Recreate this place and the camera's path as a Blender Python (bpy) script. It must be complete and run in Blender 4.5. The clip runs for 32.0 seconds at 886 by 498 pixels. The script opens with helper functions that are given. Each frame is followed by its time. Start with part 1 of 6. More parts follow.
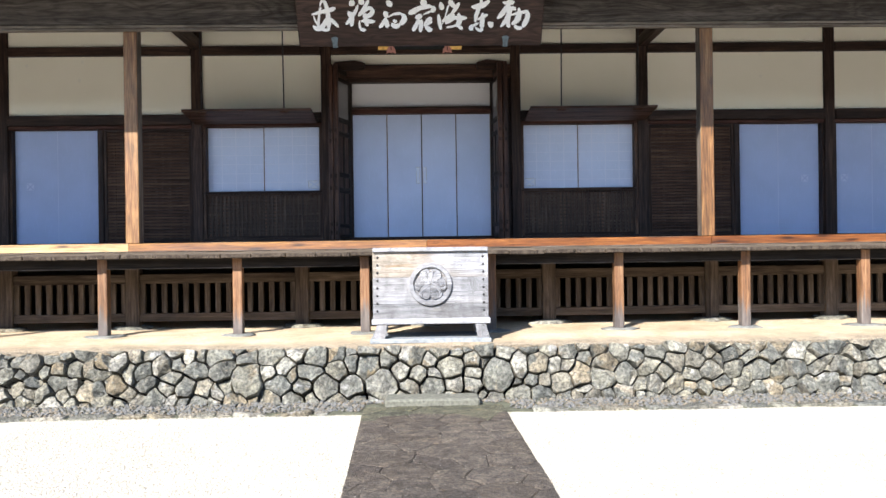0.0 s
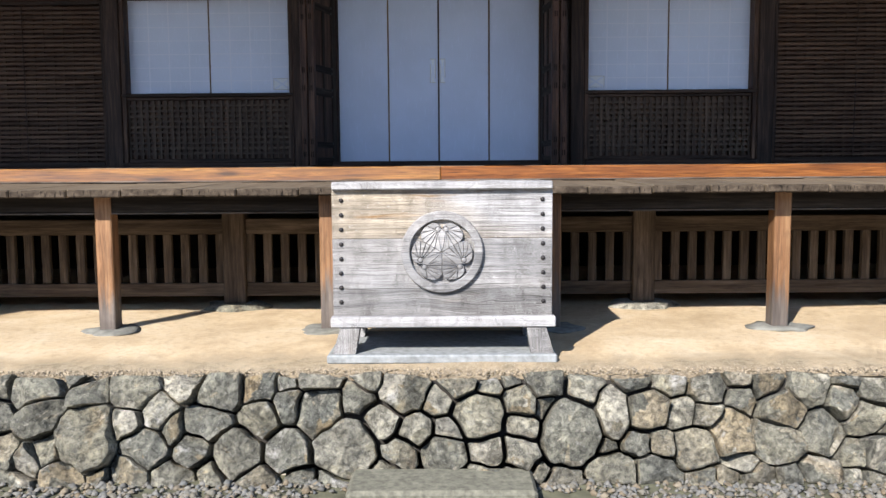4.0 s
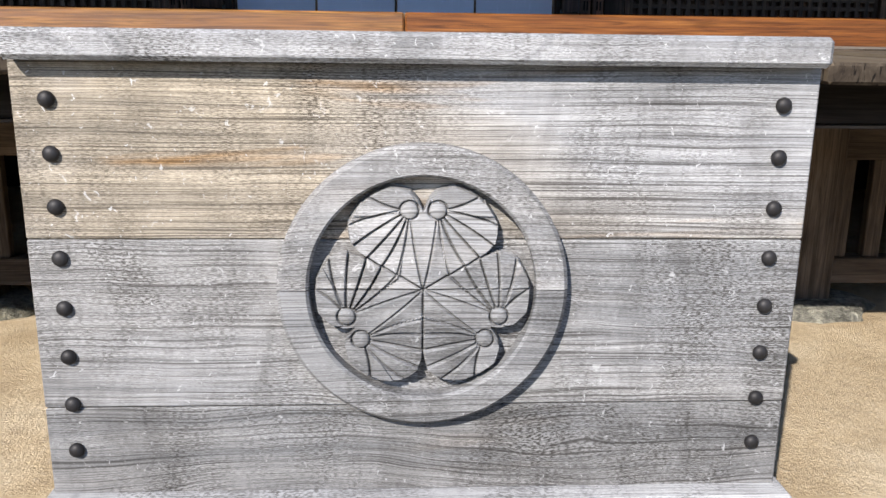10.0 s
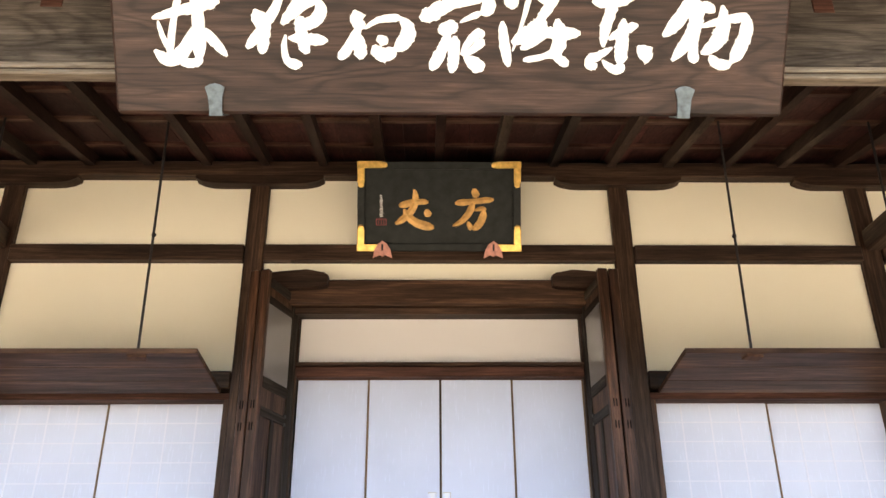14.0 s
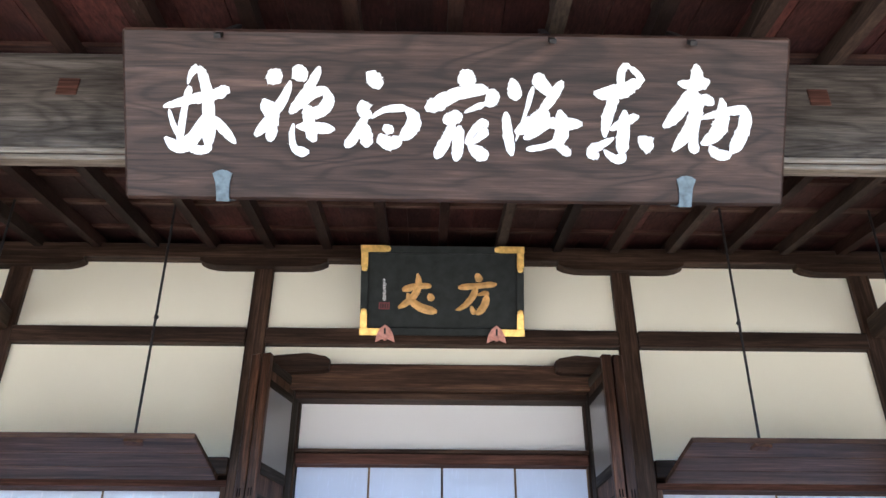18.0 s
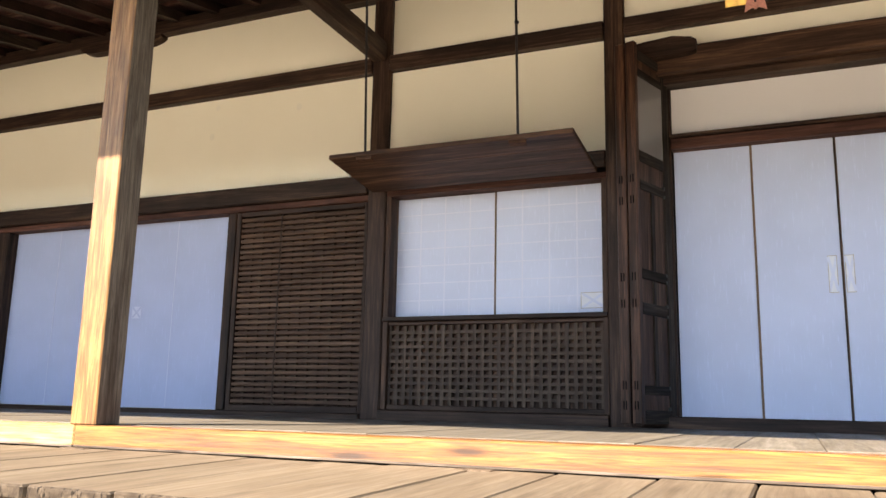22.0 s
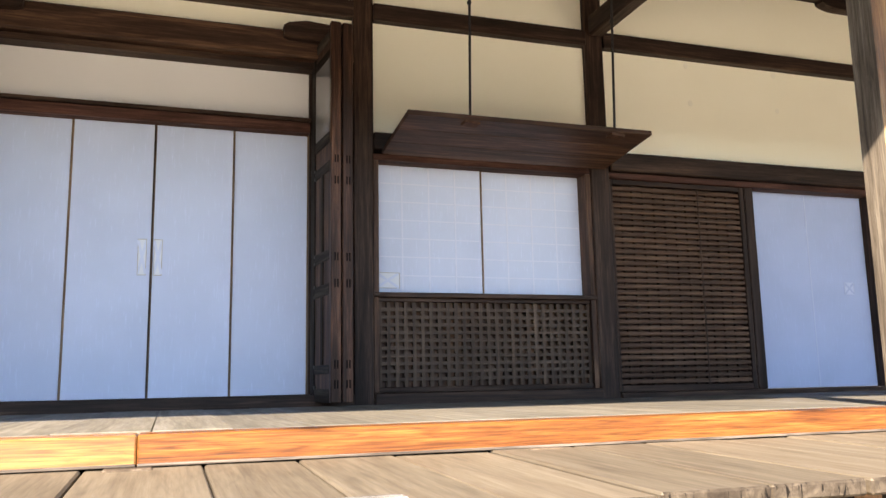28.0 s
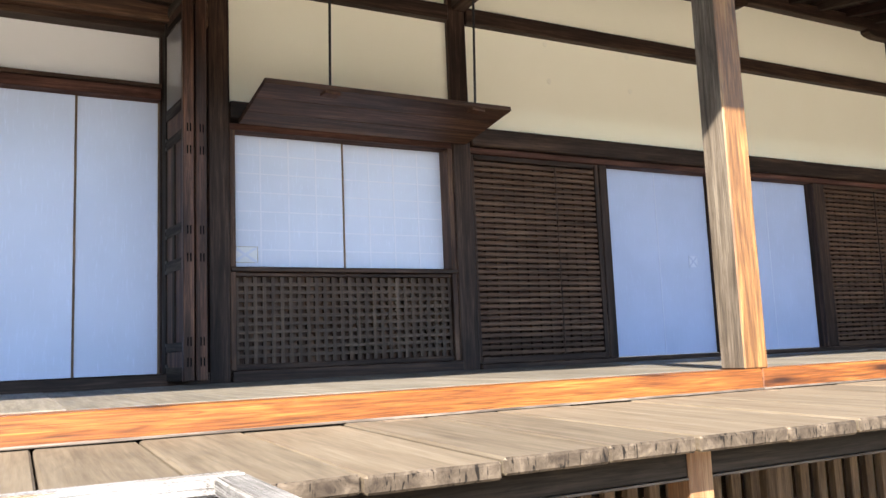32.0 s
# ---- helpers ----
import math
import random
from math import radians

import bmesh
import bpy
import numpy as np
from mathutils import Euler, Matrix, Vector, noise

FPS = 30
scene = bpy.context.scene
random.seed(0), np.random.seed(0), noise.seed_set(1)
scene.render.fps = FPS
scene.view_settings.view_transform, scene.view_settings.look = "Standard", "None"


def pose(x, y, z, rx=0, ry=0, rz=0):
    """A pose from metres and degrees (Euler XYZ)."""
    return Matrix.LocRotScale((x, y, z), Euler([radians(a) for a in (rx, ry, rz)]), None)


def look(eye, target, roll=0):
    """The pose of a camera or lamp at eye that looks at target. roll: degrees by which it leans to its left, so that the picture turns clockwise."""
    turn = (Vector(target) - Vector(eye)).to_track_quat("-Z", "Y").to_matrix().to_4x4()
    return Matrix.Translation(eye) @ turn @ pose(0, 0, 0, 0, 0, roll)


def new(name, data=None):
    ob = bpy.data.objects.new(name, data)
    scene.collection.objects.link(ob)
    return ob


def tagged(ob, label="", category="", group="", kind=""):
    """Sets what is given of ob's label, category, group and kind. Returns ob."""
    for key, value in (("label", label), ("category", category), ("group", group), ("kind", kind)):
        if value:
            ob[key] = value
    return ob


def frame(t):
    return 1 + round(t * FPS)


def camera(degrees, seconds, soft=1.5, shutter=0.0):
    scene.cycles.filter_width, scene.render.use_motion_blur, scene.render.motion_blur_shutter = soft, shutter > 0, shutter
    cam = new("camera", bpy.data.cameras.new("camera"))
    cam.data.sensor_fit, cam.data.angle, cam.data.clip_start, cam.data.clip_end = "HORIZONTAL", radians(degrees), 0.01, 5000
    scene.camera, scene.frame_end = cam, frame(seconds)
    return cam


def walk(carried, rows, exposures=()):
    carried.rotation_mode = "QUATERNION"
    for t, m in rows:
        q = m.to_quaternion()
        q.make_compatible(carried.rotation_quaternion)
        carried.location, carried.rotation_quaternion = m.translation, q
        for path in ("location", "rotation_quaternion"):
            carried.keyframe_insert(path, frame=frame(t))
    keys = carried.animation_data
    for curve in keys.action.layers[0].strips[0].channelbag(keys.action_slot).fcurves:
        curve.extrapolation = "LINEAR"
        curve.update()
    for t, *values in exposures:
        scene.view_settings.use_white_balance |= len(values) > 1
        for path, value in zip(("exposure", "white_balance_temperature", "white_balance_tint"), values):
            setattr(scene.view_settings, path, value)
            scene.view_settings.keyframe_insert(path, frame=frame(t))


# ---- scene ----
cam = camera(56.74, 32.0)
PATH = [
    (0, pose(-0.011, -8.214, 1.467, 89.93, 0, -1.44) @ pose(0, 0, 0, 0, 0, -0.77)),
    (0.5, pose(0.028, -7.792, 1.470, 88.28, 0, 1.04) @ pose(0, 0, 0, 0, 0, -1.08)),
    (1, pose(0.102, -7.296, 1.474, 86.30, 0, 0.89) @ pose(0, 0, 0, 0, 0, -1.54)),
    (1.5, pose(0.114, -6.833, 1.489, 84.46, 0, 0.83) @ pose(0, 0, 0, 0, 0, -1.07)),
    (2, pose(0.154, -6.367, 1.491, 84.07, 0, 0.80) @ pose(0, 0, 0, 0, 0, -0.77)),
    (2.5, pose(0.172, -5.809, 1.495, 83.98, 0, 0.72) @ pose(0, 0, 0, 0, 0, -0.44)),
    (3, pose(0.181, -5.271, 1.498, 83.42, 0, 0.75) @ pose(0, 0, 0, 0, 0, -0.31)),
    (3.5, pose(0.148, -4.769, 1.508, 83.07, 0, 1.05) @ pose(0, 0, 0, 0, 0, 0.06)),
    (4, pose(0.105, -4.296, 1.518, 84.72, 0, 0.46) @ pose(0, 0, 0, 0, 0, -0.41)),
    (4.5, pose(0.101, -3.801, 1.517, 84.33, 0, -0.15) @ pose(0, 0, 0, 0, 0, 0.04)),
    (6.5, pose(0.065, -2.027, 1.486, 79.48, 0, 0.19) @ pose(0, 0, 0, 0, 0, 0.47)),
    (7, pose(0.027, -1.672, 1.474, 78.34, 0, -1.97) @ pose(0, 0, 0, 0, 0, 1.24)),
    (7.5, pose(0.039, -1.407, 1.470, 76.81, 0, -3.31) @ pose(0, 0, 0, 0, 0, 1.50)),
    (8, pose(0.031, -1.271, 1.437, 76.36, 0, -3.45) @ pose(0, 0, 0, 0, 0, 1.38)),
    (8.5, pose(-0.000, -1.211, 1.433, 76.00, 0, -4.31) @ pose(0, 0, 0, 0, 0, 0.89)),
    (9, pose(0.015, -1.187, 1.441, 75.74, 0, -3.56) @ pose(0, 0, 0, 0, 0, 1.12)),
    (9.5, pose(0.031, -1.182, 1.445, 75.96, 0, -3.11) @ pose(0, 0, 0, 0, 0, 1.19)),
    (10, pose(0.033, -1.191, 1.455, 76.22, 0, -3.02) @ pose(0, 0, 0, 0, 0, 0.70)),
    (10.5, pose(0.011, -1.220, 1.491, 77.27, 0, -3.12) @ pose(0, 0, 0, 0, 0, -0.02)),
    (11, pose(0.012, -1.247, 1.524, 81.60, 0, -1.84) @ pose(0, 0, 0, 0, 0, -0.52)),
    (11.5, pose(-0.001, -1.256, 1.619, 88.98, 0, -0.02) @ pose(0, 0, 0, 0, 0, -1.08)),
    (12, pose(-0.067, -1.312, 1.722, 96.73, 0, 0.78) @ pose(0, 0, 0, 0, 0, -0.38)),
    (12.5, pose(-0.125, -1.332, 1.806, 103.42, 0, 0.20) @ pose(0, 0, 0, 0, 0, 0.28)),
    (13, pose(-0.105, -1.351, 1.823, 107.84, 0, -0.65) @ pose(0, 0, 0, 0, 0, -0.01)),
    (13.5, pose(-0.109, -1.375, 1.842, 111.04, 0, -1.02) @ pose(0, 0, 0, 0, 0, -0.38)),
    (14, pose(-0.106, -1.409, 1.860, 114.77, 0, -1.26) @ pose(0, 0, 0, 0, 0, -0.41)),
    (14.5, pose(-0.109, -1.441, 1.872, 118.37, 0, -1.97) @ pose(0, 0, 0, 0, 0, -0.35)),
    (15, pose(-0.107, -1.451, 1.883, 120.61, 0, -2.03) @ pose(0, 0, 0, 0, 0, -0.53)),
    (15.5, pose(-0.105, -1.468, 1.896, 123.14, 0, -1.92) @ pose(0, 0, 0, 0, 0, -0.62)),
    (17.5, pose(-0.105, -1.468, 1.903, 127.09, 0, -1.66) @ pose(0, 0, 0, 0, 0, -0.42)),
    (17.75, pose(-0.106, -1.447, 1.893, 124.35, 0, -1.40) @ pose(0, 0, 0, 0, 0, -0.16)),
    (18, pose(-0.109, -1.417, 1.877, 120.48, 0, -1.06) @ pose(0, 0, 0, 0, 0, 0.13)),
    (18.5, pose(-0.128, -1.357, 1.818, 111.37, 0, -0.63) @ pose(0, 0, 0, 0, 0, 0.68)),
    (19, pose(-0.044, -1.324, 1.708, 105.35, 0, 0.34) @ pose(0, 0, 0, 0, 0, 0.56)),
    (19.5, pose(-0.161, -1.351, 1.719, 103.19, 0, 0.79) @ pose(0, 0, 0, 0, 0, -0.04)),
    (20, pose(-0.210, -1.360, 1.751, 102.20, 0, 4.70) @ pose(0, 0, 0, 0, 0, -0.05)),
    (20.5, pose(-0.252, -1.374, 1.761, 101.69, 0, 9.74) @ pose(0, 0, 0, 0, 0, -0.04)),
    (21, pose(-0.295, -1.379, 1.739, 101.47, 0, 14.23) @ pose(0, 0, 0, 0, 0, -0.11)),
    (21.5, pose(-0.301, -1.366, 1.712, 101.20, 0, 18.89) @ pose(0, 0, 0, 0, 0, 0.63)),
    (22, pose(-0.321, -1.360, 1.700, 100.73, 0, 23.30) @ pose(0, 0, 0, 0, 0, 1.22)),
    (22.5, pose(-0.352, -1.357, 1.686, 100.30, 0, 26.76) @ pose(0, 0, 0, 0, 0, 1.26)),
    (23, pose(-0.381, -1.375, 1.683, 99.46, 0, 29.82) @ pose(0, 0, 0, 0, 0, 1.71)),
    (23.5, pose(-0.397, -1.363, 1.674, 98.71, 0, 31.61) @ pose(0, 0, 0, 0, 0, 2.23)),
    (24, pose(-0.390, -1.367, 1.683, 98.55, 0, 31.26) @ pose(0, 0, 0, 0, 0, 3.19)),
    (24.5, pose(-0.382, -1.372, 1.680, 98.79, 0, 29.26) @ pose(0, 0, 0, 0, 0, 3.65)),
    (26.5, pose(-0.053, -1.260, 1.710, 99.35, 0, 6.35) @ pose(0, 0, 0, 0, 0, 1.78)),
    (27, pose(0.001, -1.256, 1.706, 99.32, 0, -2.84) @ pose(0, 0, 0, 0, 0, 0.88)),
    (27.5, pose(0.077, -1.285, 1.718, 99.12, 0, -11.24) @ pose(0, 0, 0, 0, 0, -0.13)),
    (28, pose(0.134, -1.307, 1.720, 99.22, 0, -18.51) @ pose(0, 0, 0, 0, 0, -1.13)),
    (28.5, pose(0.185, -1.336, 1.716, 99.29, 0, -24.46) @ pose(0, 0, 0, 0, 0, -2.28)),
    (29, pose(0.227, -1.333, 1.715, 98.97, 0, -30.22) @ pose(0, 0, 0, 0, 0, -2.89)),
    (29.5, pose(0.237, -1.337, 1.715, 98.78, 0, -33.91) @ pose(0, 0, 0, 0, 0, -2.77)),
    (30, pose(0.245, -1.329, 1.714, 98.52, 0, -36.46) @ pose(0, 0, 0, 0, 0, -2.50)),
    (30.5, pose(0.254, -1.321, 1.714, 98.26, 0, -38.16) @ pose(0, 0, 0, 0, 0, -2.36)),
    (31, pose(0.264, -1.318, 1.713, 97.93, 0, -38.88) @ pose(0, 0, 0, 0, 0, -2.56)),
    (31.5, pose(0.238, -1.304, 1.712, 97.58, 0, -34.48) @ pose(0, 0, 0, 0, 0, -2.57)),
    (32, pose(0.206, -1.290, 1.704, 97.30, 0, -27.64) @ pose(0, 0, 0, 0, 0, -2.41)),
]
EXPOSURES = [
    (0, 1.5, 6300, 12), (1, 1.1, 6500, 12), (2, 0.75, 6700, 12), (4, 1.1, 6600, 12), (4.5, 1.15, 6700, 12), (6.5, 0.78, 7100, 11), (7, 0.72, 6700, 11), (10.5, 0.67, 6600, 11), (11.5, 1.0, 7000, 12),
    (12, 2.03, 7600, 15), (12.4, 2.55, 8200, 15), (13, 2.98, 9200, 17), (14, 2.95, 8200, 15), (15, 3.05, 6200, 11), (15.5, 3.07, 5800, 11), (17.5, 3.05, 5300, 10), (18.3, 2.72, 6800, 13),
    (19, 2.36, 9600, 17), (20, 2.55, 8500, 16), (21.5, 2.45, 8400, 16), (23, 2.32, 7500, 13), (26.5, 2.38, 7900, 16), (28, 2.41, 7700, 13), (30, 2.54, 7000, 12), (31, 2.48, 6700, 10), (32, 2.45, 7000, 11),
]
walk(cam, PATH, EXPOSURES)

# ---- daylight ----
SUN = Vector((-0.60, -1.13, 0.926)).normalized()
sun = new("sun", bpy.data.lights.new("sun", "SUN"))
sun.data.energy, sun.data.angle, sun.data.color = 5.0, radians(0.53), (1.0, 0.955, 0.89)
sun.matrix_world = look((-6, -11, 9), Vector((-6, -11, 9)) - SUN)
world = bpy.data.worlds.new("sky")
scene.world = world
world.use_nodes = True
wn = world.node_tree
sky = wn.nodes.new("ShaderNodeTexSky")
sky.sky_type, sky.sun_disc = "NISHITA", False
sky.sun_elevation = math.asin(SUN.z)
sky.sun_rotation = math.atan2(SUN.x, SUN.y)
sky.air_density, sky.dust_density, sky.ozone_density = 1.0, 0.3, 4.0
wn.links.new(sky.outputs[0], wn.nodes["Background"].inputs[0])
wn.nodes["Background"].inputs[1].default_value = 0.14


# ---- materials ----
class Mat:
    """A principled material and short ways to add nodes to it."""

    def __init__(self, name, rough=0.7, metal=0.0, spec=0.4):
        self.m = bpy.data.materials.new(name)
        self.m.use_nodes = True
        self.t = self.m.node_tree
        self.p = self.t.nodes["Principled BSDF"]
        self.p.inputs["Roughness"].default_value = rough
        self.p.inputs["Metallic"].default_value = metal
        self.p.inputs["Specular IOR Level"].default_value = spec
        self.co = self.vec = None

    def node(self, kind, **inputs):
        n = self.t.nodes.new("ShaderNode" + kind)
        for k, v in inputs.items():
            s = n.inputs[int(k[1:])] if k[0] == "i" and k[1:].isdigit() else n.inputs[k.replace("_", " ")]
            self.set(s, v)
        return n

    def set(self, socket, v):
        if isinstance(v, bpy.types.NodeSocket):
            self.t.links.new(v, socket)
        else:
            socket.default_value = v

    def coords(self, scale=(1, 1, 1), spread=True, source="Object"):
        tc = self.node("TexCoord")
        v = tc.outputs[source]
        if spread:
            info = self.node("ObjectInfo")
            far = self.node("Math", i0=info.outputs["Random"], i1=43.0)
            far.operation = "MULTIPLY"
            add = self.node("VectorMath", i0=v, i1=far.outputs[0])
            v = add.outputs[0]
        return self.node("Mapping", i0=v, Scale=scale).outputs[0]

    def noise(self, vec, scale, detail=4.0, rough=0.55, warp=0.0):
        return self.node("TexNoise", Vector=vec, Scale=scale, Detail=detail, Roughness=rough, Distortion=warp).outputs[0]

    def ramp(self, fac, *stops):
        n = self.node("ValToRGB", i0=fac)
        r = n.color_ramp
        while len(r.elements) < len(stops):
            r.elements.new(0.5)
        for e, (at, c) in zip(r.elements, stops):
            e.position, e.color = at, (*c, 1) if len(c) == 3 else c
        return n.outputs[0]

    def mix(self, fac, a, b, how="MIX"):
        n = self.node("Mix")
        n.data_type, n.blend_type = "RGBA", how
        for s, v in ((n.inputs[0], fac), (n.inputs[6], a), (n.inputs[7], b)):
            self.set(s, (*v, 1) if isinstance(v, tuple) and len(v) == 3 else v)
        return n.outputs[2]

    def span(self, v, a, b, c, d):
        return self.node("MapRange", i0=v, i1=a, i2=b, i3=c, i4=d).outputs[0]

    def done(self, color, height=None, bump=0.3, depth=0.01, rough=None):
        self.set(self.p.inputs["Base Color"], (*color, 1) if isinstance(color, tuple) and len(color) == 3 else color)
        if height is not None:
            b = self.node("Bump", Strength=bump, Distance=depth, Height=height)
            self.t.links.new(b.outputs[0], self.p.inputs["Normal"])
        if rough is not None:
            self.set(self.p.inputs["Roughness"], rough)
        return self.m


AX = {"x": (1, 22, 22), "y": (22, 1, 22), "z": (22, 22, 1)}


def wood(name, axis, dark, mid, light, rough=0.65, bump=0.35, stain=(0.28, 0.25, 0.24), stains=0.8, spec=0.35, lines=1.0, knots=0.0, foot=None, vary=0.35, figure=0.0, rings=14.0, draw=5.5, fine_=0.75):
    """Wood with its grain along one axis: fine fibres, growth lines, hair cracks, broad stains; knots and a rain-greyed foot if asked."""
    m = Mat(name, rough, 0, spec)
    v = m.coords(AX[axis])
    plain = m.coords()
    fine = m.noise(v, 3.2, 6, 0.7, 0.3)
    broad = m.noise(v, 0.55, 3, 0.5, 1.2)
    blot = m.noise(m.coords(tuple(1.0 if q == 1 else 4.0 for q in AX[axis])), 1.7, 6, 0.65, 0.5)
    grain = m.mix(0.5, fine, broad)
    c = m.ramp(grain, (0.3, dark), (0.5, mid), (0.7, light))
    ringed = m.ramp(m.noise(v, 1.6, 2, 0.4, 2.0), (0.44, (1, 1, 1)), (0.5, (0.62, 0.6, 0.58)), (0.56, (1, 1, 1)))
    c = m.mix(0.7 * lines, c, m.mix(1.0, c, ringed, "MULTIPLY"))
    hair = m.ramp(m.noise(m.coords(tuple(0.22 if q == 1 else q for q in AX[axis])), 13.0, 3, 0.6, 0.2), (0.33, (0.42, 0.4, 0.38)), (0.43, (1, 1, 1)), (0.62, (1, 1, 1)), (0.72, (1.3, 1.28, 1.25)))
    c = m.mix(fine_, c, m.mix(1.0, c, hair, "MULTIPLY"))
    if figure:
        slow = m.noise(m.coords(tuple(1.0 if q == 1 else draw for q in AX[axis])), 0.9, 2.5, 0.45, 0.4)
        turns = m.node("Math", i0=slow, i1=rings * 6.283)
        turns.operation = "MULTIPLY"
        wave = m.node("Math", i0=turns.outputs[0])
        wave.operation = "SINE"
        flame = m.ramp(m.span(wave.outputs[0], -1, 1, 0, 1), (0.0, (0.42, 0.37, 0.33)), (0.3, (0.9, 0.88, 0.86)), (0.75, (1.1, 1.1, 1.1)), (1.0, (1.28, 1.26, 1.22)))
        c = m.mix(figure, c, m.mix(1.0, c, flame, "MULTIPLY"))
    if knots:
        sep = m.node("SeparateXYZ", i0=m.coords({"x": (1.3, 7, 7), "y": (7, 1.3, 7), "z": (7, 7, 1.3)}[axis]))
        i, j = {"x": (0, 2), "y": (1, 0), "z": (2, 0)}[axis]
        flat = m.node("CombineXYZ", i0=sep.outputs[i], i1=sep.outputs[j])
        spot = m.node("TexVoronoi", Vector=flat.outputs[0], Scale=1.0)
        spot.voronoi_dimensions = "2D"
        ring = m.ramp(spot.outputs["Distance"], (0.0, (0.1, 0.08, 0.07)), (0.06, (0.16, 0.13, 0.11)), (0.14, (0.8, 0.78, 0.75)), (0.24, (1, 1, 1)))
        c = m.mix(knots, c, m.mix(1.0, c, ring, "MULTIPLY"))
    if foot:
        at = m.node("SeparateXYZ", i0=m.node("TexCoord").outputs["Object"])
        up = m.node("Math", i0=at.outputs[2], i1=m.span(m.noise(v, 1.3, 4, 0.6, 0.5), 0.3, 0.7, -0.16, 0.16))
        up.operation = "ADD"
        c = m.mix(m.span(up.outputs[0], foot - 0.07, foot + 0.07, 0.85, 0.0), c, m.ramp(grain, (0.3, (0.045, 0.042, 0.04)), (0.7, (0.17, 0.16, 0.15))))
    worn = m.span(blot, 0.45, 0.72, 0.0, stains)
    c = m.mix(worn, c, m.mix(1.0, c, stain, "MULTIPLY"))
    info = m.node("ObjectInfo")
    c = m.mix(vary, c, m.mix(1.0, c, m.ramp(info.outputs["Random"], (0, (0.55, 0.55, 0.55)), (1, (1.4, 1.38, 1.35))), "MULTIPLY"))
    return m.done(c, grain, bump, 0.004, m.span(grain, 0.3, 0.7, rough + 0.12, rough - 0.1))


DARK = [(0.009, 0.0053, 0.004), (0.036, 0.0196, 0.0136), (0.125, 0.071, 0.045)]
dark = {a: wood("dark_timber_" + a, a, *DARK, rough=0.55, spec=0.2, lines=0.4) for a in "xyz"}
BROWN = [(0.014, 0.0075, 0.005), (0.07, 0.0345, 0.0205), (0.21, 0.112, 0.066)]
brown = {a: wood("brown_timber_" + a, a, *BROWN, rough=0.55, spec=0.25, lines=0.5, figure=0.22, rings=9, draw=9) for a in "xyz"}
SLAT = [(0.022, 0.011, 0.007), (0.078, 0.041, 0.025), (0.17, 0.098, 0.06)]
lattice_wood = {a: wood("lattice_timber_" + a, a, (0.02, 0.0118, 0.0078), (0.066, 0.04, 0.026), (0.155, 0.1, 0.067), rough=0.58, spec=0.28, vary=0.16, stains=0.3, lines=0.3) for a in "xz"}
slat_wood = wood("slat_timber", "x", *SLAT, rough=0.6, spec=0.22, vary=0.12, lines=0.4, stains=0.45)
RED = [(0.018, 0.008, 0.006), (0.075, 0.031, 0.022), (0.19, 0.085, 0.06)]
red = {a: wood("reddish_timber_" + a, a, *RED, rough=0.65, spec=0.18, lines=0.4) for a in "xyz"}
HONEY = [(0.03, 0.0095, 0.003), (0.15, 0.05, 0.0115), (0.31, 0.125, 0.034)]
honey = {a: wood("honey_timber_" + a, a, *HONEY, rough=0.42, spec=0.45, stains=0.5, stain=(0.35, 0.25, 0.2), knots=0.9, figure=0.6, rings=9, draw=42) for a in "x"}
# overexposed sun glare on the left beams is put into this yellow
GLARE = [(0.22, 0.095, 0.03), (0.55, 0.33, 0.135), (0.75, 0.57, 0.3)]
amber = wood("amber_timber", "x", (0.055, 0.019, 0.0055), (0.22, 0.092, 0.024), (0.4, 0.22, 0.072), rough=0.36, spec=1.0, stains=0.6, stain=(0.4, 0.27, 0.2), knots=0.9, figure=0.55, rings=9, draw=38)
glare_beam = wood("glare_yellow_timber", "x", *GLARE, rough=0.36, spec=1.0, stains=0.8, stain=(0.42, 0.24, 0.13), knots=0.9, figure=0.45, rings=9, draw=26)
FOLD = [(0.009, 0.005, 0.0036), (0.04, 0.019, 0.012), (0.17, 0.08, 0.048)]
fold_wood = wood("polished_dark_timber", "z", *FOLD, rough=0.45, spec=0.22, stains=0.7)
GREY = [(0.09, 0.072, 0.055), (0.19, 0.16, 0.13), (0.3, 0.265, 0.225)]
grey = {a: wood("weathered_timber_" + a, a, *GREY, rough=0.8, spec=0.2) for a in "xyz"}
TAN = [(0.03, 0.022, 0.016), (0.095, 0.07, 0.05), (0.2, 0.155, 0.115)]
POST = [(0.04, 0.018, 0.0068), (0.18, 0.085, 0.03), (0.4, 0.235, 0.09)]
post_wood = wood("weathered_column", "z", *POST, rough=0.5, spec=0.45, knots=0.5, figure=0.42, rings=10, draw=11, stains=0.5)
post_side = wood("greyed_column_side", "z", (0.05, 0.038, 0.028), (0.14, 0.115, 0.09), (0.27, 0.235, 0.19), rough=0.7, spec=0.25, figure=0.2, rings=12, draw=12)
footed_wood = wood("weathered_deck_post", "z", (0.05, 0.023, 0.011), (0.18, 0.088, 0.039), (0.33, 0.2, 0.105), rough=0.55, spec=0.4, foot=-0.17)
tan = {a: wood("tan_timber_" + a, a, *TAN, rough=0.75, spec=0.2) for a in "xyz"}
FLOORING = [(0.06, 0.053, 0.042), (0.122, 0.108, 0.087), (0.195, 0.177, 0.148)]
flooring = wood("floor_timber", "y", *FLOORING, rough=0.6, spec=0.35, lines=0.15, stains=0.4, stain=(0.5, 0.47, 0.45), fine_=0.35)
DECKING = [(0.085, 0.066, 0.046), (0.118, 0.094, 0.067), (0.155, 0.129, 0.096)]
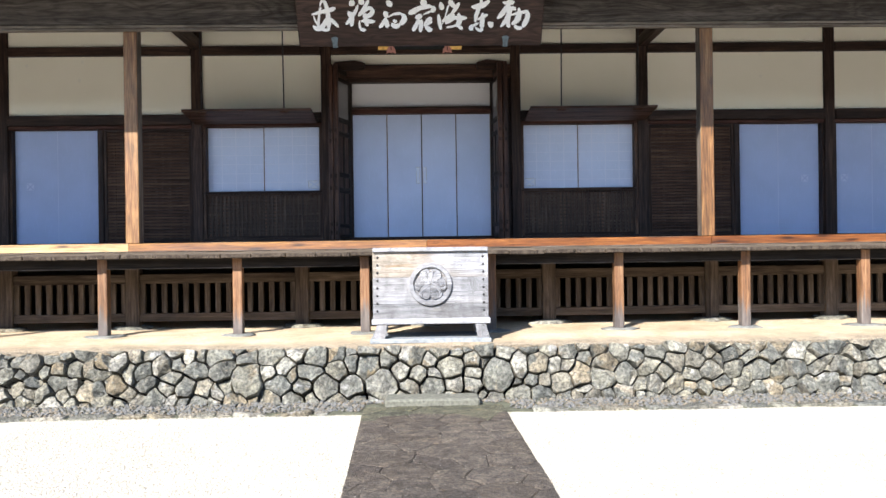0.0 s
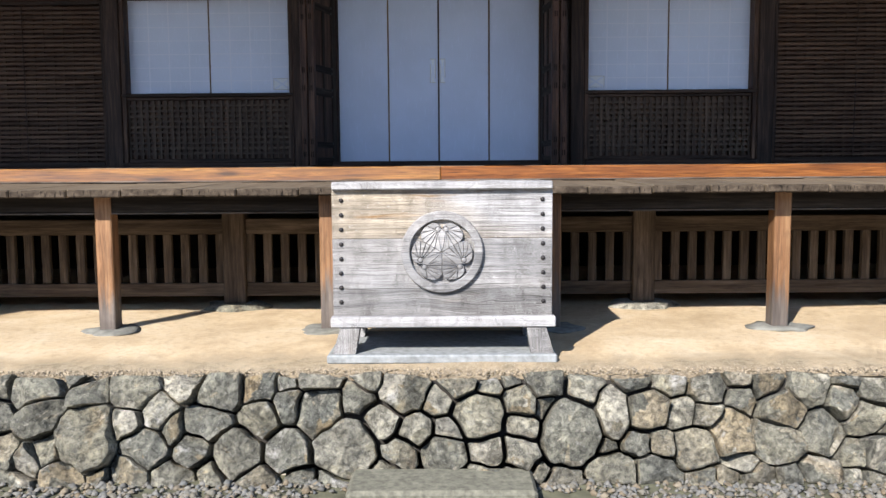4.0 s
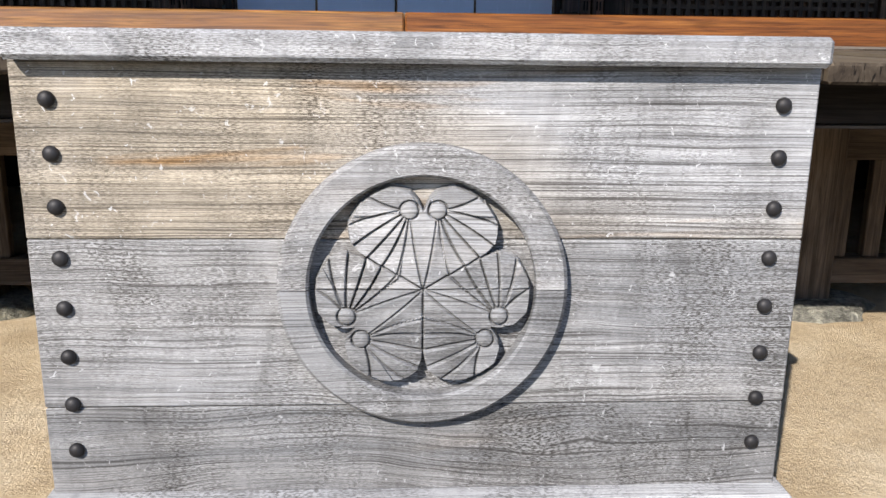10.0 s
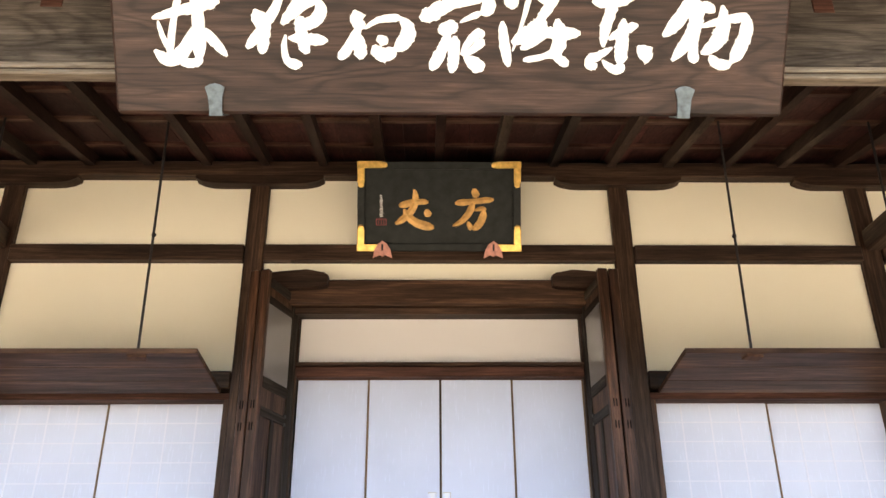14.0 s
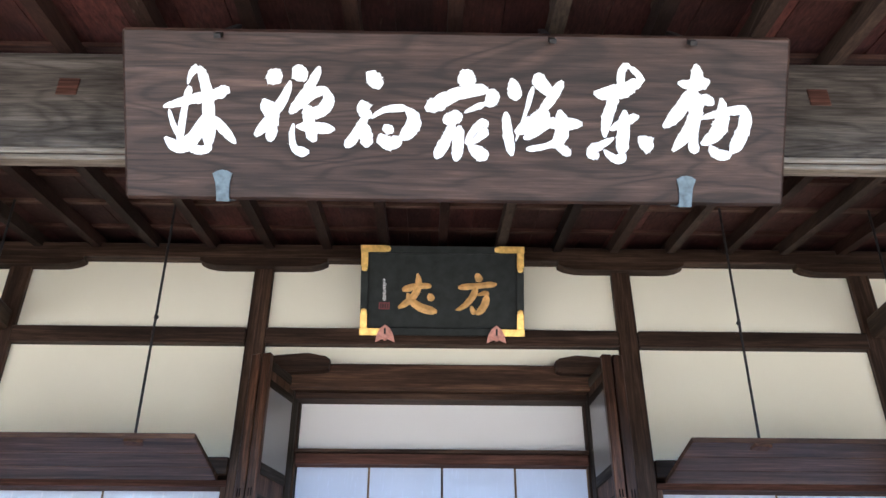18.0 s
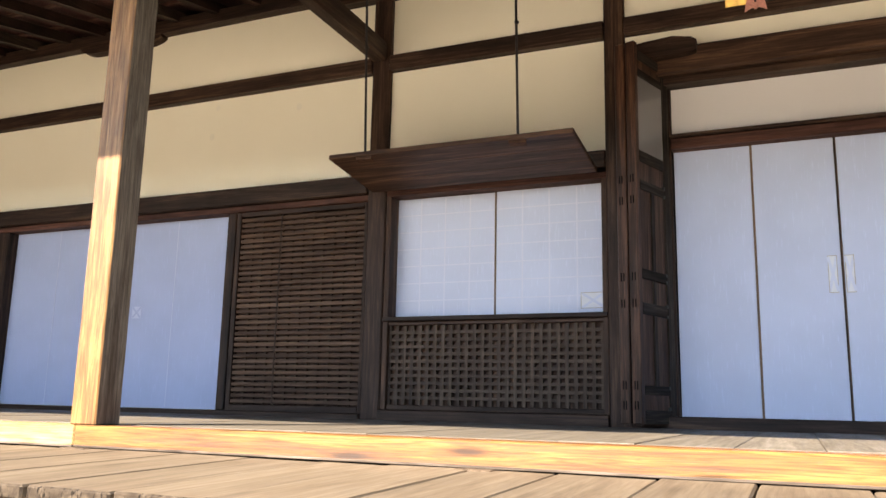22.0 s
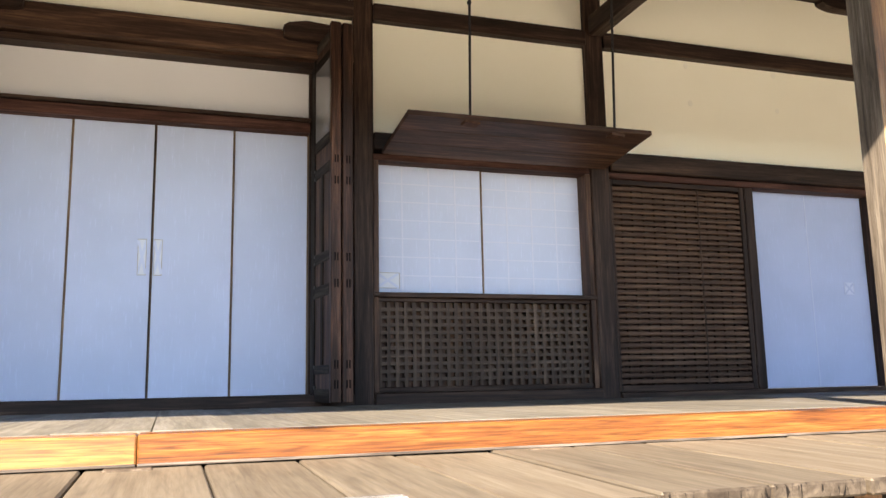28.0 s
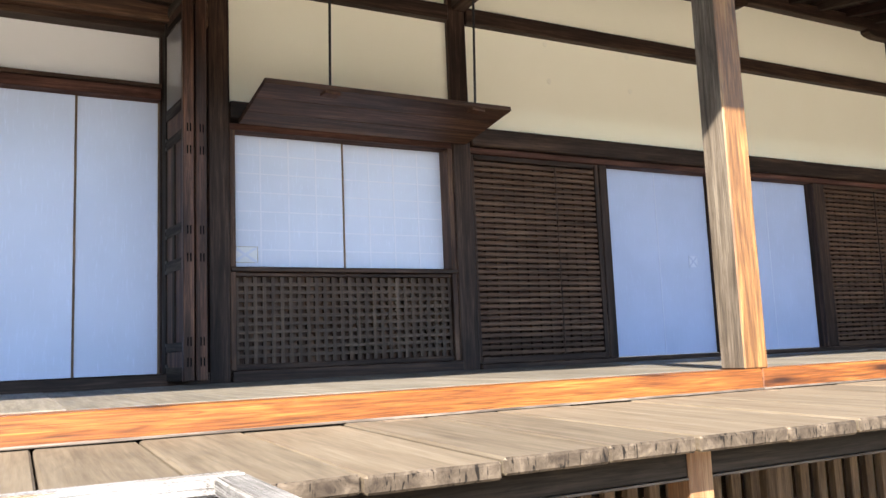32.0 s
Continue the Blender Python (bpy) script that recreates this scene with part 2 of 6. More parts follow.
decking = wood("deck_timber", "y", *DECKING, rough=0.72, spec=0.35, bump=0.2, lines=0.15, stains=0.5, stain=(0.62, 0.53, 0.45), knots=0.3, figure=0.15, rings=10, draw=9, fine_=0.3)
def end_mat():
    """Cut plank ends: dark, greyed, split by upright cracks."""
    m = Mat("cracked_end_grain", 0.85, 0, 0.2)
    v = m.coords()
    n = m.noise(v, 18, 6, 0.7, 0.6)
    c = m.ramp(n, (0.32, (0.02, 0.014, 0.01)), (0.5, (0.05, 0.038, 0.027)), (0.68, (0.1, 0.078, 0.058)))
    crack = m.ramp(m.noise(m.coords((1, 1, 0.22)), 80, 3, 0.6, 0.5), (0.36, (0.1, 0.09, 0.08)), (0.43, (1, 1, 1)))
    return m.done(m.mix(1.0, c, crack, "MULTIPLY"), crack, 0.2, 0.002)


end_grain = end_mat()
OLD = [(0.04, 0.032, 0.027), (0.095, 0.079, 0.067), (0.19, 0.163, 0.14)]
old = {a: wood("old_grey_timber_" + a, a, *OLD, rough=0.8, spec=0.2, figure=0.45, rings=12) for a in "xyz"}
# near-black tone for the front deck joist
blackish = wood("blackish_timber", "x", (0.006, 0.005, 0.0045), (0.016, 0.0125, 0.01), (0.045, 0.035, 0.028), rough=0.75, spec=0.15)


def eave_wood(name, axis, cols, rough=0.65):
    """Eave timber: each stick or board has a tone of its own, over fine grain, soot and pale scuffs."""
    m = Mat(name, rough, 0, 0.2)
    tone = m.node("NewGeometry").outputs["Random Per Island"]
    c = m.ramp(tone, *[(i / len(cols), k) for i, k in enumerate(cols)])
    fine = m.noise(m.coords(AX[axis], spread=False), 3.0, 6, 0.7, 0.4)
    c = m.mix(1.0, c, m.ramp(fine, (0.32, (0.45, 0.43, 0.42)), (0.5, (1, 1, 1)), (0.68, (1.6, 1.55, 1.5))), "MULTIPLY")
    soot = m.noise(m.coords(spread=False), 1.7, 6, 0.65, 0.4)
    c = m.mix(m.span(soot, 0.42, 0.62, 0.0, 0.75), c, m.mix(1.0, c, (0.25, 0.22, 0.22), "MULTIPLY"))
    scuff = m.noise(m.coords(tuple(0.5 if q == 1 else q for q in AX[axis]), spread=False), 1.1, 5, 0.7, 0.5)
    c = m.mix(m.span(scuff, 0.64, 0.72, 0.0, 0.5), c, (0.17, 0.13, 0.1))
    return m.done(c, fine, 0.35, 0.004)


# brighter copy of the eave boards: ground bounce is put into the colour
bounce_lit_board = eave_wood("bounce_lit_eave_board_timber", "y", [(0.085, 0.034, 0.03), (0.12, 0.048, 0.042), (0.06, 0.026, 0.024), (0.14, 0.055, 0.047), (0.095, 0.04, 0.035)])
rafter_wood = eave_wood("rafter_timber", "y", [(0.02, 0.0105, 0.008), (0.036, 0.017, 0.012), (0.055, 0.037, 0.028), (0.018, 0.01, 0.008), (0.042, 0.019, 0.014), (0.024, 0.0135, 0.0105), (0.075, 0.056, 0.043), (0.03, 0.014, 0.0105)])
batten_wood = eave_wood("batten_timber", "x", [(0.075, 0.037, 0.028), (0.1, 0.052, 0.04), (0.085, 0.04, 0.031), (0.12, 0.07, 0.053)])
eave_board = eave_wood("eave_board_timber", "y", [(0.042, 0.015, 0.014), (0.075, 0.026, 0.023), (0.018, 0.0085, 0.0085), (0.1, 0.034, 0.03), (0.03, 0.0125, 0.012), (0.055, 0.02, 0.018)])


def bleached(name, axis, warm, tone=0.8, sway=0.014, crisp=1.0, arcs=0.0):
    """Sun-bleached box wood: silver with sharp dark growth lines and pores, mould in clouds, flecks, and warm patches of the old colour."""
    m = Mat(name, 0.78, 0, 0.25)
    long_ = tuple(1.0 if q == 1 else 3.2 for q in AX[axis])
    plain = m.coords()
    across = {"x": (0.0, 0.35, 1.0), "y": (1.0, 0.0, 0.35), "z": (1.0, 0.35, 0.0)}[axis]
    dot = m.node("VectorMath", i0=plain, i1=across)
    dot.operation = "DOT_PRODUCT"
    drift = m.span(m.noise(m.coords(long_), 1.25, 3, 0.5, 0.3), 0.25, 0.75, -sway, sway)
    depth = m.node("Math", i0=dot.outputs["Value"], i1=drift)
    depth.operation = "ADD"

    def at(n, along, extra, detail=2.0):
        """Noise that runs in lines: n cycles a metre across the grain, few along it."""
        big = m.node("Math", i0=depth.outputs[0], i1=n)
        big.operation = "MULTIPLY"
        sep = m.node("SeparateXYZ", i0=plain)
        slow = m.node("Math", i0=sep.outputs["xyz".index(axis)], i1=along)
        slow.operation = "MULTIPLY"
        return m.noise(m.node("CombineXYZ", i0=slow.outputs[0], i1=big.outputs[0], i2=extra).outputs[0], 1.0, detail, 0.5)

    lines, hair, band, pores = at(330, 1.8, 3.0), at(900, 7.0, 7.0), at(30, 0.9, 11.0), at(700, 130.0, 17.0, 3.0)
    c = m.ramp(band, (0.3, (0.33, 0.335, 0.345)), (0.5, (0.46, 0.46, 0.465)), (0.7, (0.58, 0.58, 0.58)))
    sharp = m.ramp(lines, (0.37, (0.36, 0.35, 0.345)), (0.43, (0.9, 0.9, 0.9)), (0.5, (1, 1, 1)), (0.62, (1.12, 1.12, 1.12)))
    c = m.mix(crisp, c, m.mix(1.0, c, sharp, "MULTIPLY"))
    c = m.mix(0.85 * min(1.0, crisp + 0.3), c, m.mix(1.0, c, m.ramp(hair, (0.4, (0.55, 0.54, 0.53)), (0.46, (1, 1, 1)), (0.58, (1.22, 1.22, 1.22))), "MULTIPLY"))
    cloud = m.noise(m.coords(tuple(3.4 if q == 1 else 1.7 for q in AX[axis])), 1.7, 6, 0.68, 0.4)
    dirty = m.mix(1.0, m.span(cloud, 0.39, 0.64, 0.1, 0.9), m.ramp(pores, (0.44, (1, 1, 1)), (0.54, (0, 0, 0))), "MULTIPLY")
    c = m.mix(dirty, c, (0.075, 0.068, 0.06))
    grime = m.ramp(m.noise(m.coords(tuple(3.0 if q == 1 else 1.0 for q in AX[axis])), 2.2, 8, 0.72, 0.5), (0.34, (0.45, 0.44, 0.43)), (0.55, (1, 1, 1)))
    c = m.mix(0.6, c, m.mix(1.0, c, grime, "MULTIPLY"))
    beige = m.span(m.noise(m.coords(long_), 0.9, 3, 0.5, 0.5), 0.4, 0.6, 0.0, warm)
    c = m.mix(beige, c, m.mix(1.0, c, (1.04, 0.9, 0.7), "MULTIPLY"))
    ochre = m.span(m.noise(m.coords(tuple(1.6 if q == 1 else 12.0 for q in AX[axis])), 1.3, 3, 0.55, 0.4), 0.6, 0.72, 0.0, warm)
    c = m.mix(ochre, c, m.mix(1.0, c, (0.92, 0.62, 0.34), "MULTIPLY"))
    if arcs:
        slow = m.noise(m.coords(tuple(1.6 if q == 1 else 2.6 for q in AX[axis])), 1.5, 1.0, 0.4, 0.2)
        turns = m.node("Math", i0=slow, i1=42.0)
        turns.operation = "MULTIPLY"
        wave = m.node("Math", i0=turns.outputs[0])
        wave.operation = "SINE"
        c = m.mix(arcs, c, m.mix(1.0, c, m.ramp(m.span(wave.outputs[0], -1, 1, 0, 1), (0.0, (0.3, 0.31, 0.33)), (0.018, (1, 1, 1))), "MULTIPLY"))
    for size, at_, amount in ((95, 0.665, 0.75), (38, 0.67, 0.5)):
        speck = m.ramp(m.noise(plain, size, 3, 0.65, 1.2), (at_, (0, 0, 0)), (at_ + 0.04, (1, 1, 1)))
        c = m.mix(m.mix(1.0, speck, (amount, amount, amount), "MULTIPLY"), c, (0.85, 0.85, 0.85))
    c = m.mix(1.0, c, (tone, tone, tone * 1.01), "MULTIPLY")
    return m.done(c, m.mix(0.5, lines, hair), 0.35, 0.0025)


silver = {a: bleached("bleached_timber_" + a, a, 0.25, 0.66) for a in "xyz"}
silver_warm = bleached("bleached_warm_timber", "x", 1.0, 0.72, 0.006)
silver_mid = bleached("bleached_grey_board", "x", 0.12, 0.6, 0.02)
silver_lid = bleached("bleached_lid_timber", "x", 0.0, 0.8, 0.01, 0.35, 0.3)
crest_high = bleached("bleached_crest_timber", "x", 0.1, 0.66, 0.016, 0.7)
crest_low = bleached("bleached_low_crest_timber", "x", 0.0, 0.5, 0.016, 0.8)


def plaster(name, c, tint):
    m = Mat(name, 0.9, 0, 0.2)
    v = m.coords()
    n = m.noise(v, 1.1, 5, 0.6)
    f = m.noise(v, 40, 4, 0.6)
    col = m.mix(m.span(n, 0.35, 0.7, 0, 0.6), c, tint)
    return m.done(col, f, 0.08, 0.003)


cream = plaster("cream_plaster", (0.87, 0.81, 0.66), (0.83, 0.765, 0.61))
patch_plaster = plaster("patch_plaster", (0.84, 0.79, 0.66), (0.76, 0.7, 0.57))
white_plaster = plaster("white_plaster", (0.78, 0.77, 0.74), (0.7, 0.68, 0.64))


def paper_mat(name, tone):
    m = Mat(name, 0.85, 0, 0.2)
    v = m.coords()
    fib = m.noise(m.coords((60, 60, 6)), 1.5, 4, 0.6)
    n = m.noise(v, 2.0, 3, 0.5)
    c = m.mix(m.span(n, 0.35, 0.65, 0, 1), tuple(q * 0.95 for q in tone), tuple(q * 1.02 for q in tone))
    c = m.mix(m.span(fib, 0.58, 0.75, 0, 0.6), c, tuple(q * 1.2 for q in tone))
    return m.done(c, fib, 0.05, 0.002)


# blue shade is put into the papers' colour, deepest in the outer bays
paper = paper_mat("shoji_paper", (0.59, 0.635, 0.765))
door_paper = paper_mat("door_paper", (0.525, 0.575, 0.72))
shade_blue_paper = paper_mat("shade_blue_door_paper", (0.4, 0.455, 0.625))
white_paper = plaster("white_transom_paper", (0.78, 0.75, 0.735), (0.74, 0.715, 0.7))


def simple(name, c, rough=0.6, metal=0.0, vary=0.25, scale=8.0, bump=0.15):
    m = Mat(name, rough, metal)
    n = m.noise(m.coords(), scale, 5, 0.6)
    col = m.mix(m.span(n, 0.3, 0.7, 0, 1), tuple(x * (1 - vary) for x in c), tuple(min(1, x * (1 + vary)) for x in c))
    return m.done(col, n, bump, 0.004)


iron = simple("dark_iron", (0.03, 0.028, 0.029), 0.55, 0.5, 0.4, 30)
rust = simple("rusty_iron", (0.07, 0.032, 0.018), 0.8, 0.2, 0.6, 40)
gold = simple("gilt_metal", (0.85, 0.5, 0.15), 0.35, 0.75, 0.3, 25)
gilt = simple("gilt_paint", (0.6, 0.34, 0.12), 0.5, 0.25, 0.35, 18)
white_paint = simple("white_paint", (0.86, 0.86, 0.85), 0.7, 0, 0.06, 30)
pink_paint = simple("pink_paint", (0.55, 0.25, 0.2), 0.7, 0, 0.3, 30)
black_lacquer = simple("black_lacquer", (0.009, 0.0115, 0.0105), 0.7, 0, 0.6, 14)
teal_metal = simple("patinated_metal", (0.12, 0.155, 0.175), 0.55, 0.3, 0.35, 30)
black_tip = simple("black_end_paint", (0.01, 0.01, 0.011), 0.6)
# near-black filler for added walls, underfloor shade and gaps behind wall stones
void = simple("near_black_fill", (0.03, 0.027, 0.024), 0.95)


def stone_mat(name, cols, scale=5.0, lichen=0.0):
    m = Mat(name, 0.85, 0, 0.3)
    v = m.coords()
    info = m.node("ObjectInfo")
    geo = m.node("NewGeometry")
    rnd = m.node("Math", i0=info.outputs["Random"], i1=geo.outputs["Random Per Island"])
    rnd.operation = "ADD"
    fr = m.node("Math", i0=rnd.outputs[0])
    fr.operation = "FRACT"
    base = m.ramp(fr.outputs[0], *[(i / len(cols), c) for i, c in enumerate(cols)])
    n1 = m.noise(v, scale, 8, 0.68, 0.6)
    n2 = m.noise(v, scale * 6, 6, 0.72, 0.4)
    n3 = m.noise(v, scale * 17, 5, 0.78, 0.3)
    c = m.mix(1.0, base, m.ramp(n1, (0.32, (0.5, 0.5, 0.49)), (0.5, (1, 1, 1)), (0.68, (1.7, 1.68, 1.6))), "MULTIPLY")
    c = m.mix(1.0, c, m.ramp(n2, (0.38, (0.42, 0.42, 0.42)), (0.5, (1, 1, 1)), (0.62, (1.6, 1.58, 1.52))), "MULTIPLY")
    c = m.mix(m.span(n3, 0.58, 0.68, 0, 0.55), c, (0.5, 0.49, 0.46))
    c = m.mix(m.span(n3, 0.42, 0.34, 0, 0.65), c, (0.04, 0.04, 0.038))
    if lichen:
        c = m.mix(m.span(m.noise(v, scale * 0.9, 7, 0.72, 0.3), 0.6, 0.7, 0, lichen), c, (0.5, 0.49, 0.46))
    rust = m.noise(v, scale * 0.6, 5, 0.6, 1.0)
    c = m.mix(m.span(rust, 0.62, 0.74, 0, 0.5), c, m.mix(1.0, c, (1.3, 0.95, 0.55), "MULTIPLY"))
    return m.done(c, m.mix(0.4, m.mix(0.65, n1, n2), n3), 1.0, 0.04)


rock = stone_mat("wall_rock", [(0.15, 0.144, 0.114), (0.195, 0.186, 0.146), (0.1, 0.102, 0.09), (0.205, 0.184, 0.138), (0.165, 0.156, 0.12), (0.11, 0.113, 0.1), (0.175, 0.171, 0.14), (0.29, 0.277, 0.235), (0.19, 0.155, 0.1), (0.14, 0.14, 0.12)], lichen=0.8)


def grain_of(name, cols, lo=0.75):
    """Small loose stones: each has its own tone, with a little mottling."""
    m = Mat(name, 0.85, 0, 0.25)
    c = m.ramp(m.node("NewGeometry").outputs["Random Per Island"], *[(i / len(cols), k) for i, k in enumerate(cols)])
    n = m.noise(m.coords(spread=False), 60, 3, 0.6)
    return m.done(m.mix(1.0, c, m.ramp(n, (0.35, (lo, lo, lo)), (0.65, (1.15, 1.15, 1.15))), "MULTIPLY"), n, 0.2, 0.003)


pebble = grain_of("gutter_pebble", [(0.125, 0.115, 0.09), (0.165, 0.158, 0.138), (0.095, 0.095, 0.09), (0.2, 0.172, 0.128), (0.14, 0.112, 0.076), (0.11, 0.116, 0.115), (0.15, 0.146, 0.135)])
flag = stone_mat("path_stone", [(0.095, 0.075, 0.056), (0.11, 0.089, 0.068), (0.085, 0.068, 0.053), (0.12, 0.098, 0.076)], 9)
flag_moss = stone_mat("mossy_path_stone", [(0.105, 0.1, 0.062), (0.125, 0.115, 0.075), (0.09, 0.088, 0.058)], 9)
slab_stone = simple("dressed_stone", (0.22, 0.235, 0.24), 0.8, 0, 0.3, 26, 0.3)
footing = simple("footing_stone", (0.15, 0.15, 0.132), 0.9, 0, 0.4, 16, 0.5)
step_stone = simple("step_granite", (0.125, 0.123, 0.096), 0.9, 0, 0.4, 34, 0.4)


def earth_mat():
    m = Mat("packed_earth", 0.95, 0, 0.15)
    v = m.coords(spread=False)
    a, b = m.noise(v, 1.6, 8, 0.7, 0.4), m.noise(v, 22, 6, 0.75)
    c = m.ramp(a, (0.3, (0.35, 0.262, 0.16)), (0.5, (0.5, 0.392, 0.257)), (0.7, (0.58, 0.485, 0.35)))
    c = m.mix(m.span(b, 0.48, 0.7, 0, 0.6), c, (0.27, 0.21, 0.14))
    at = m.node("SeparateXYZ", i0=v)
    rim = m.node("Math", i0=at.outputs[1], i1=m.span(m.noise(v, 4.0, 6, 0.7, 0.5), 0.3, 0.7, -0.13, 0.13))
    rim.operation = "ADD"
    c = m.mix(m.span(rim.outputs[0], 0.16, -0.14, 0.0, 0.85), c, m.ramp(b, (0.35, (0.1, 0.085, 0.06)), (0.6, (0.27, 0.225, 0.16))))
    c = m.mix(m.span(m.noise(v, 120, 4, 0.7), 0.58, 0.7, 0, 0.5), c, (0.62, 0.56, 0.46))
    return m.done(c, m.mix(0.4, m.mix(0.5, a, b), m.noise(v, 120, 4, 0.7)), 0.9, 0.02)


earth = earth_mat()


def gravel_mat():
    m = Mat("white_gravel", 0.9, 0, 0.2)
    v = m.coords(spread=False)
    vor = m.node("TexVoronoi", Vector=v, Scale=105.0)
    n = m.noise(v, 1.3, 5, 0.6)
    c = m.mix(m.span(n, 0.35, 0.65, 0, 1), (0.6, 0.56, 0.475), (0.5, 0.46, 0.38))
    grains = m.ramp(vor.outputs["Color"], (0.1, (0.5, 0.48, 0.45)), (0.5, (1, 1, 1)), (0.9, (1.25, 1.24, 1.2)))
    c = m.mix(1.0, c, grains, "MULTIPLY")
    gap = m.ramp(vor.outputs["Distance"], (0.35, (1, 1, 1)), (0.8, (0.78, 0.76, 0.72)))
    c = m.mix(1.0, c, gap, "MULTIPLY")
    inv = m.node("Math", i0=1.0, i1=vor.outputs["Distance"])
    inv.operation = "SUBTRACT"
    return m.done(c, inv.outputs[0], 0.55, 0.006)


gravel = gravel_mat()
moss = simple("mossy_soil", (0.085, 0.085, 0.055), 0.95, 0, 0.5, 9, 0.6)


# ---- mesh tools ----
def link(name, bm, mats, parent=None, label="", smooth=False):
    me = bpy.data.meshes.new(name)
    bm.to_mesh(me)
    bm.free()
    for mt in mats if isinstance(mats, (list, tuple)) else [mats]:
        me.materials.append(mt)
    if smooth:
        me.polygons.foreach_set("use_smooth", [True] * len(me.polygons))
    ob = new(name, me)
    if parent is not None:
        ob.parent = parent
    if label:
        tagged(ob, label)
    return ob


def cuboid(sx, sy, sz, bevel=0.004, taper=1.0):
    bm = bmesh.new()
    bmesh.ops.create_cube(bm, size=1)
    for v in bm.verts:
        f = taper if v.co.z > 0 else 1.0
        v.co = Vector((v.co.x * sx * f, v.co.y * sy * f, v.co.z * sz))
    if bevel:
        bmesh.ops.bevel(bm, geom=bm.edges[:], offset=min(bevel, 0.3 * min(sx, sy, sz)), segments=1, affect="EDGES", profile=0.5)
    return bm


def block(name, x0, x1, y0, y1, z0, z1, mat, parent=None, label="", bevel=0.004, turn=None):
    """A bevelled timber or slab between the given faces, with its own middle as origin."""
    ob = link(name, cuboid(x1 - x0, y1 - y0, z1 - z0, bevel), mat, parent, label)
    m = Matrix.Translation(((x0 + x1) / 2, (y0 + y1) / 2, (z0 + z1) / 2))
    if turn is not None:
        m = m @ turn
    base = parent.matrix_basis if parent is not None else Matrix()
    if parent is not None and parent.parent is not None:
        base = parent.parent.matrix_basis @ base
    ob.matrix_basis = base.inverted() @ m
    return ob


def empty(name, x, y, z, label="", category="", group="", kind=""):
    ob = new(name)
    ob.location = (x, y, z)
    ob.matrix_basis = Matrix.Translation((x, y, z))
    return tagged(ob, label, category, group, kind)


def rod(name, a, b, r, mat, parent=None, sides=8):
    """A round bar from a to b, in the world."""
    a, b = Vector(a), Vector(b)
    bm = bmesh.new()
    bmesh.ops.create_cone(bm, cap_ends=True, segments=sides, radius1=r, radius2=r, depth=(b - a).length)
    ob = link(name, bm, mat, parent, smooth=False)
    m = Matrix.Translation((a + b) / 2) @ (b - a).to_track_quat("Z", "Y").to_matrix().to_4x4()
    base = parent.matrix_basis if parent is not None else Matrix()
    if parent is not None and parent.parent is not None:
        base = parent.parent.matrix_basis @ base
    ob.matrix_basis = base.inverted() @ m
    return ob


# ---- plan ----
TERRACE, DECK, FLOOR = 0.55, 1.45, 1.575
WALL, PAPER_Y, EDGE, DECK_Y = 4.5, 4.65, 1.63, 0.51
COLS = (1.468, 3.455, 6.41, 9.39)

# ---- ground ----
bm = bmesh.new()
bmesh.ops.create_grid(bm, x_segments=2, y_segments=2, size=1)
for v in bm.verts:
    v.co = Vector((v.co.x * 400, v.co.y * 400, 0))
tagged(link("ground", bm, gravel), "raked white gravel courtyard in full sun", "gravel", kind="structure")
gutter = tagged(block("gutter", -22, 22, -0.96, -0.3, -0.03, 0.012, moss, bevel=0), "dark mossy soil strip along the wall foot", "gutter", kind="structure")
path = tagged(block("path", -0.565, 0.705, -14, -0.7, -0.05, 0.016, simple("joint_soil", (0.055, 0.045, 0.036), 0.95, 0, 0.5, 9, 0.6), bevel=0), "dark flagstone path with open joints across the gravel", "path", kind="structure")

bm = bmesh.new()
bmesh.ops.create_grid(bm, x_segments=180, y_segments=110, size=0.5)
for v in bm.verts:
    x, y = v.co.x * 24, -0.215 + (v.co.y + 0.5) * 5.115
    z = TERRACE - 0.03 * max(0.0, min(1.0, (0.35 - y) / 0.5)) - 0.045 * max(0.0, min(1.0, (-0.1 - y) / 0.11)) + 0.012 * noise.noise((x * 1.7, y * 2.6, 0)) + 0.005 * noise.noise((x * 9, y * 14, 4))
    v.co = Vector((x, y, z))
terrace = tagged(link("terrace", bm, earth, smooth=True), "pale packed earth terrace under the veranda", "terrace", kind="structure")
block("core", -22, 22, -0.17, 4.9, -0.1, TERRACE - 0.06, earth, terrace, bevel=0)
tagged(block("step_stone", -0.375, 0.5, -0.71, -0.4, 0.0, 0.085, step_stone, bevel=0.018), "worn grey granite step at the end of the path", "step")
tagged(block("base_slab", -0.545, 0.668, -0.06, 0.62, TERRACE - 0.03, TERRACE + 0.017, slab_stone, bevel=0.008), "thin dressed stone slab under the offering box", "slab")

# unseen dark walls, added to block low sky glow on the hall front
for name, x0, x1, y0, y1 in (("wall_south", -32, 32, -26, -25.5), ("wall_court_west", -32, -31.5, -25.5, 20), ("wall_court_east", 31.5, 32, -25.5, 20)):
    tagged(block(name, x0, x1, y0, y1, -0.1, 6.0, void, bevel=0), "unseen dark wall added to block low sky glow", "wall", kind="structure")

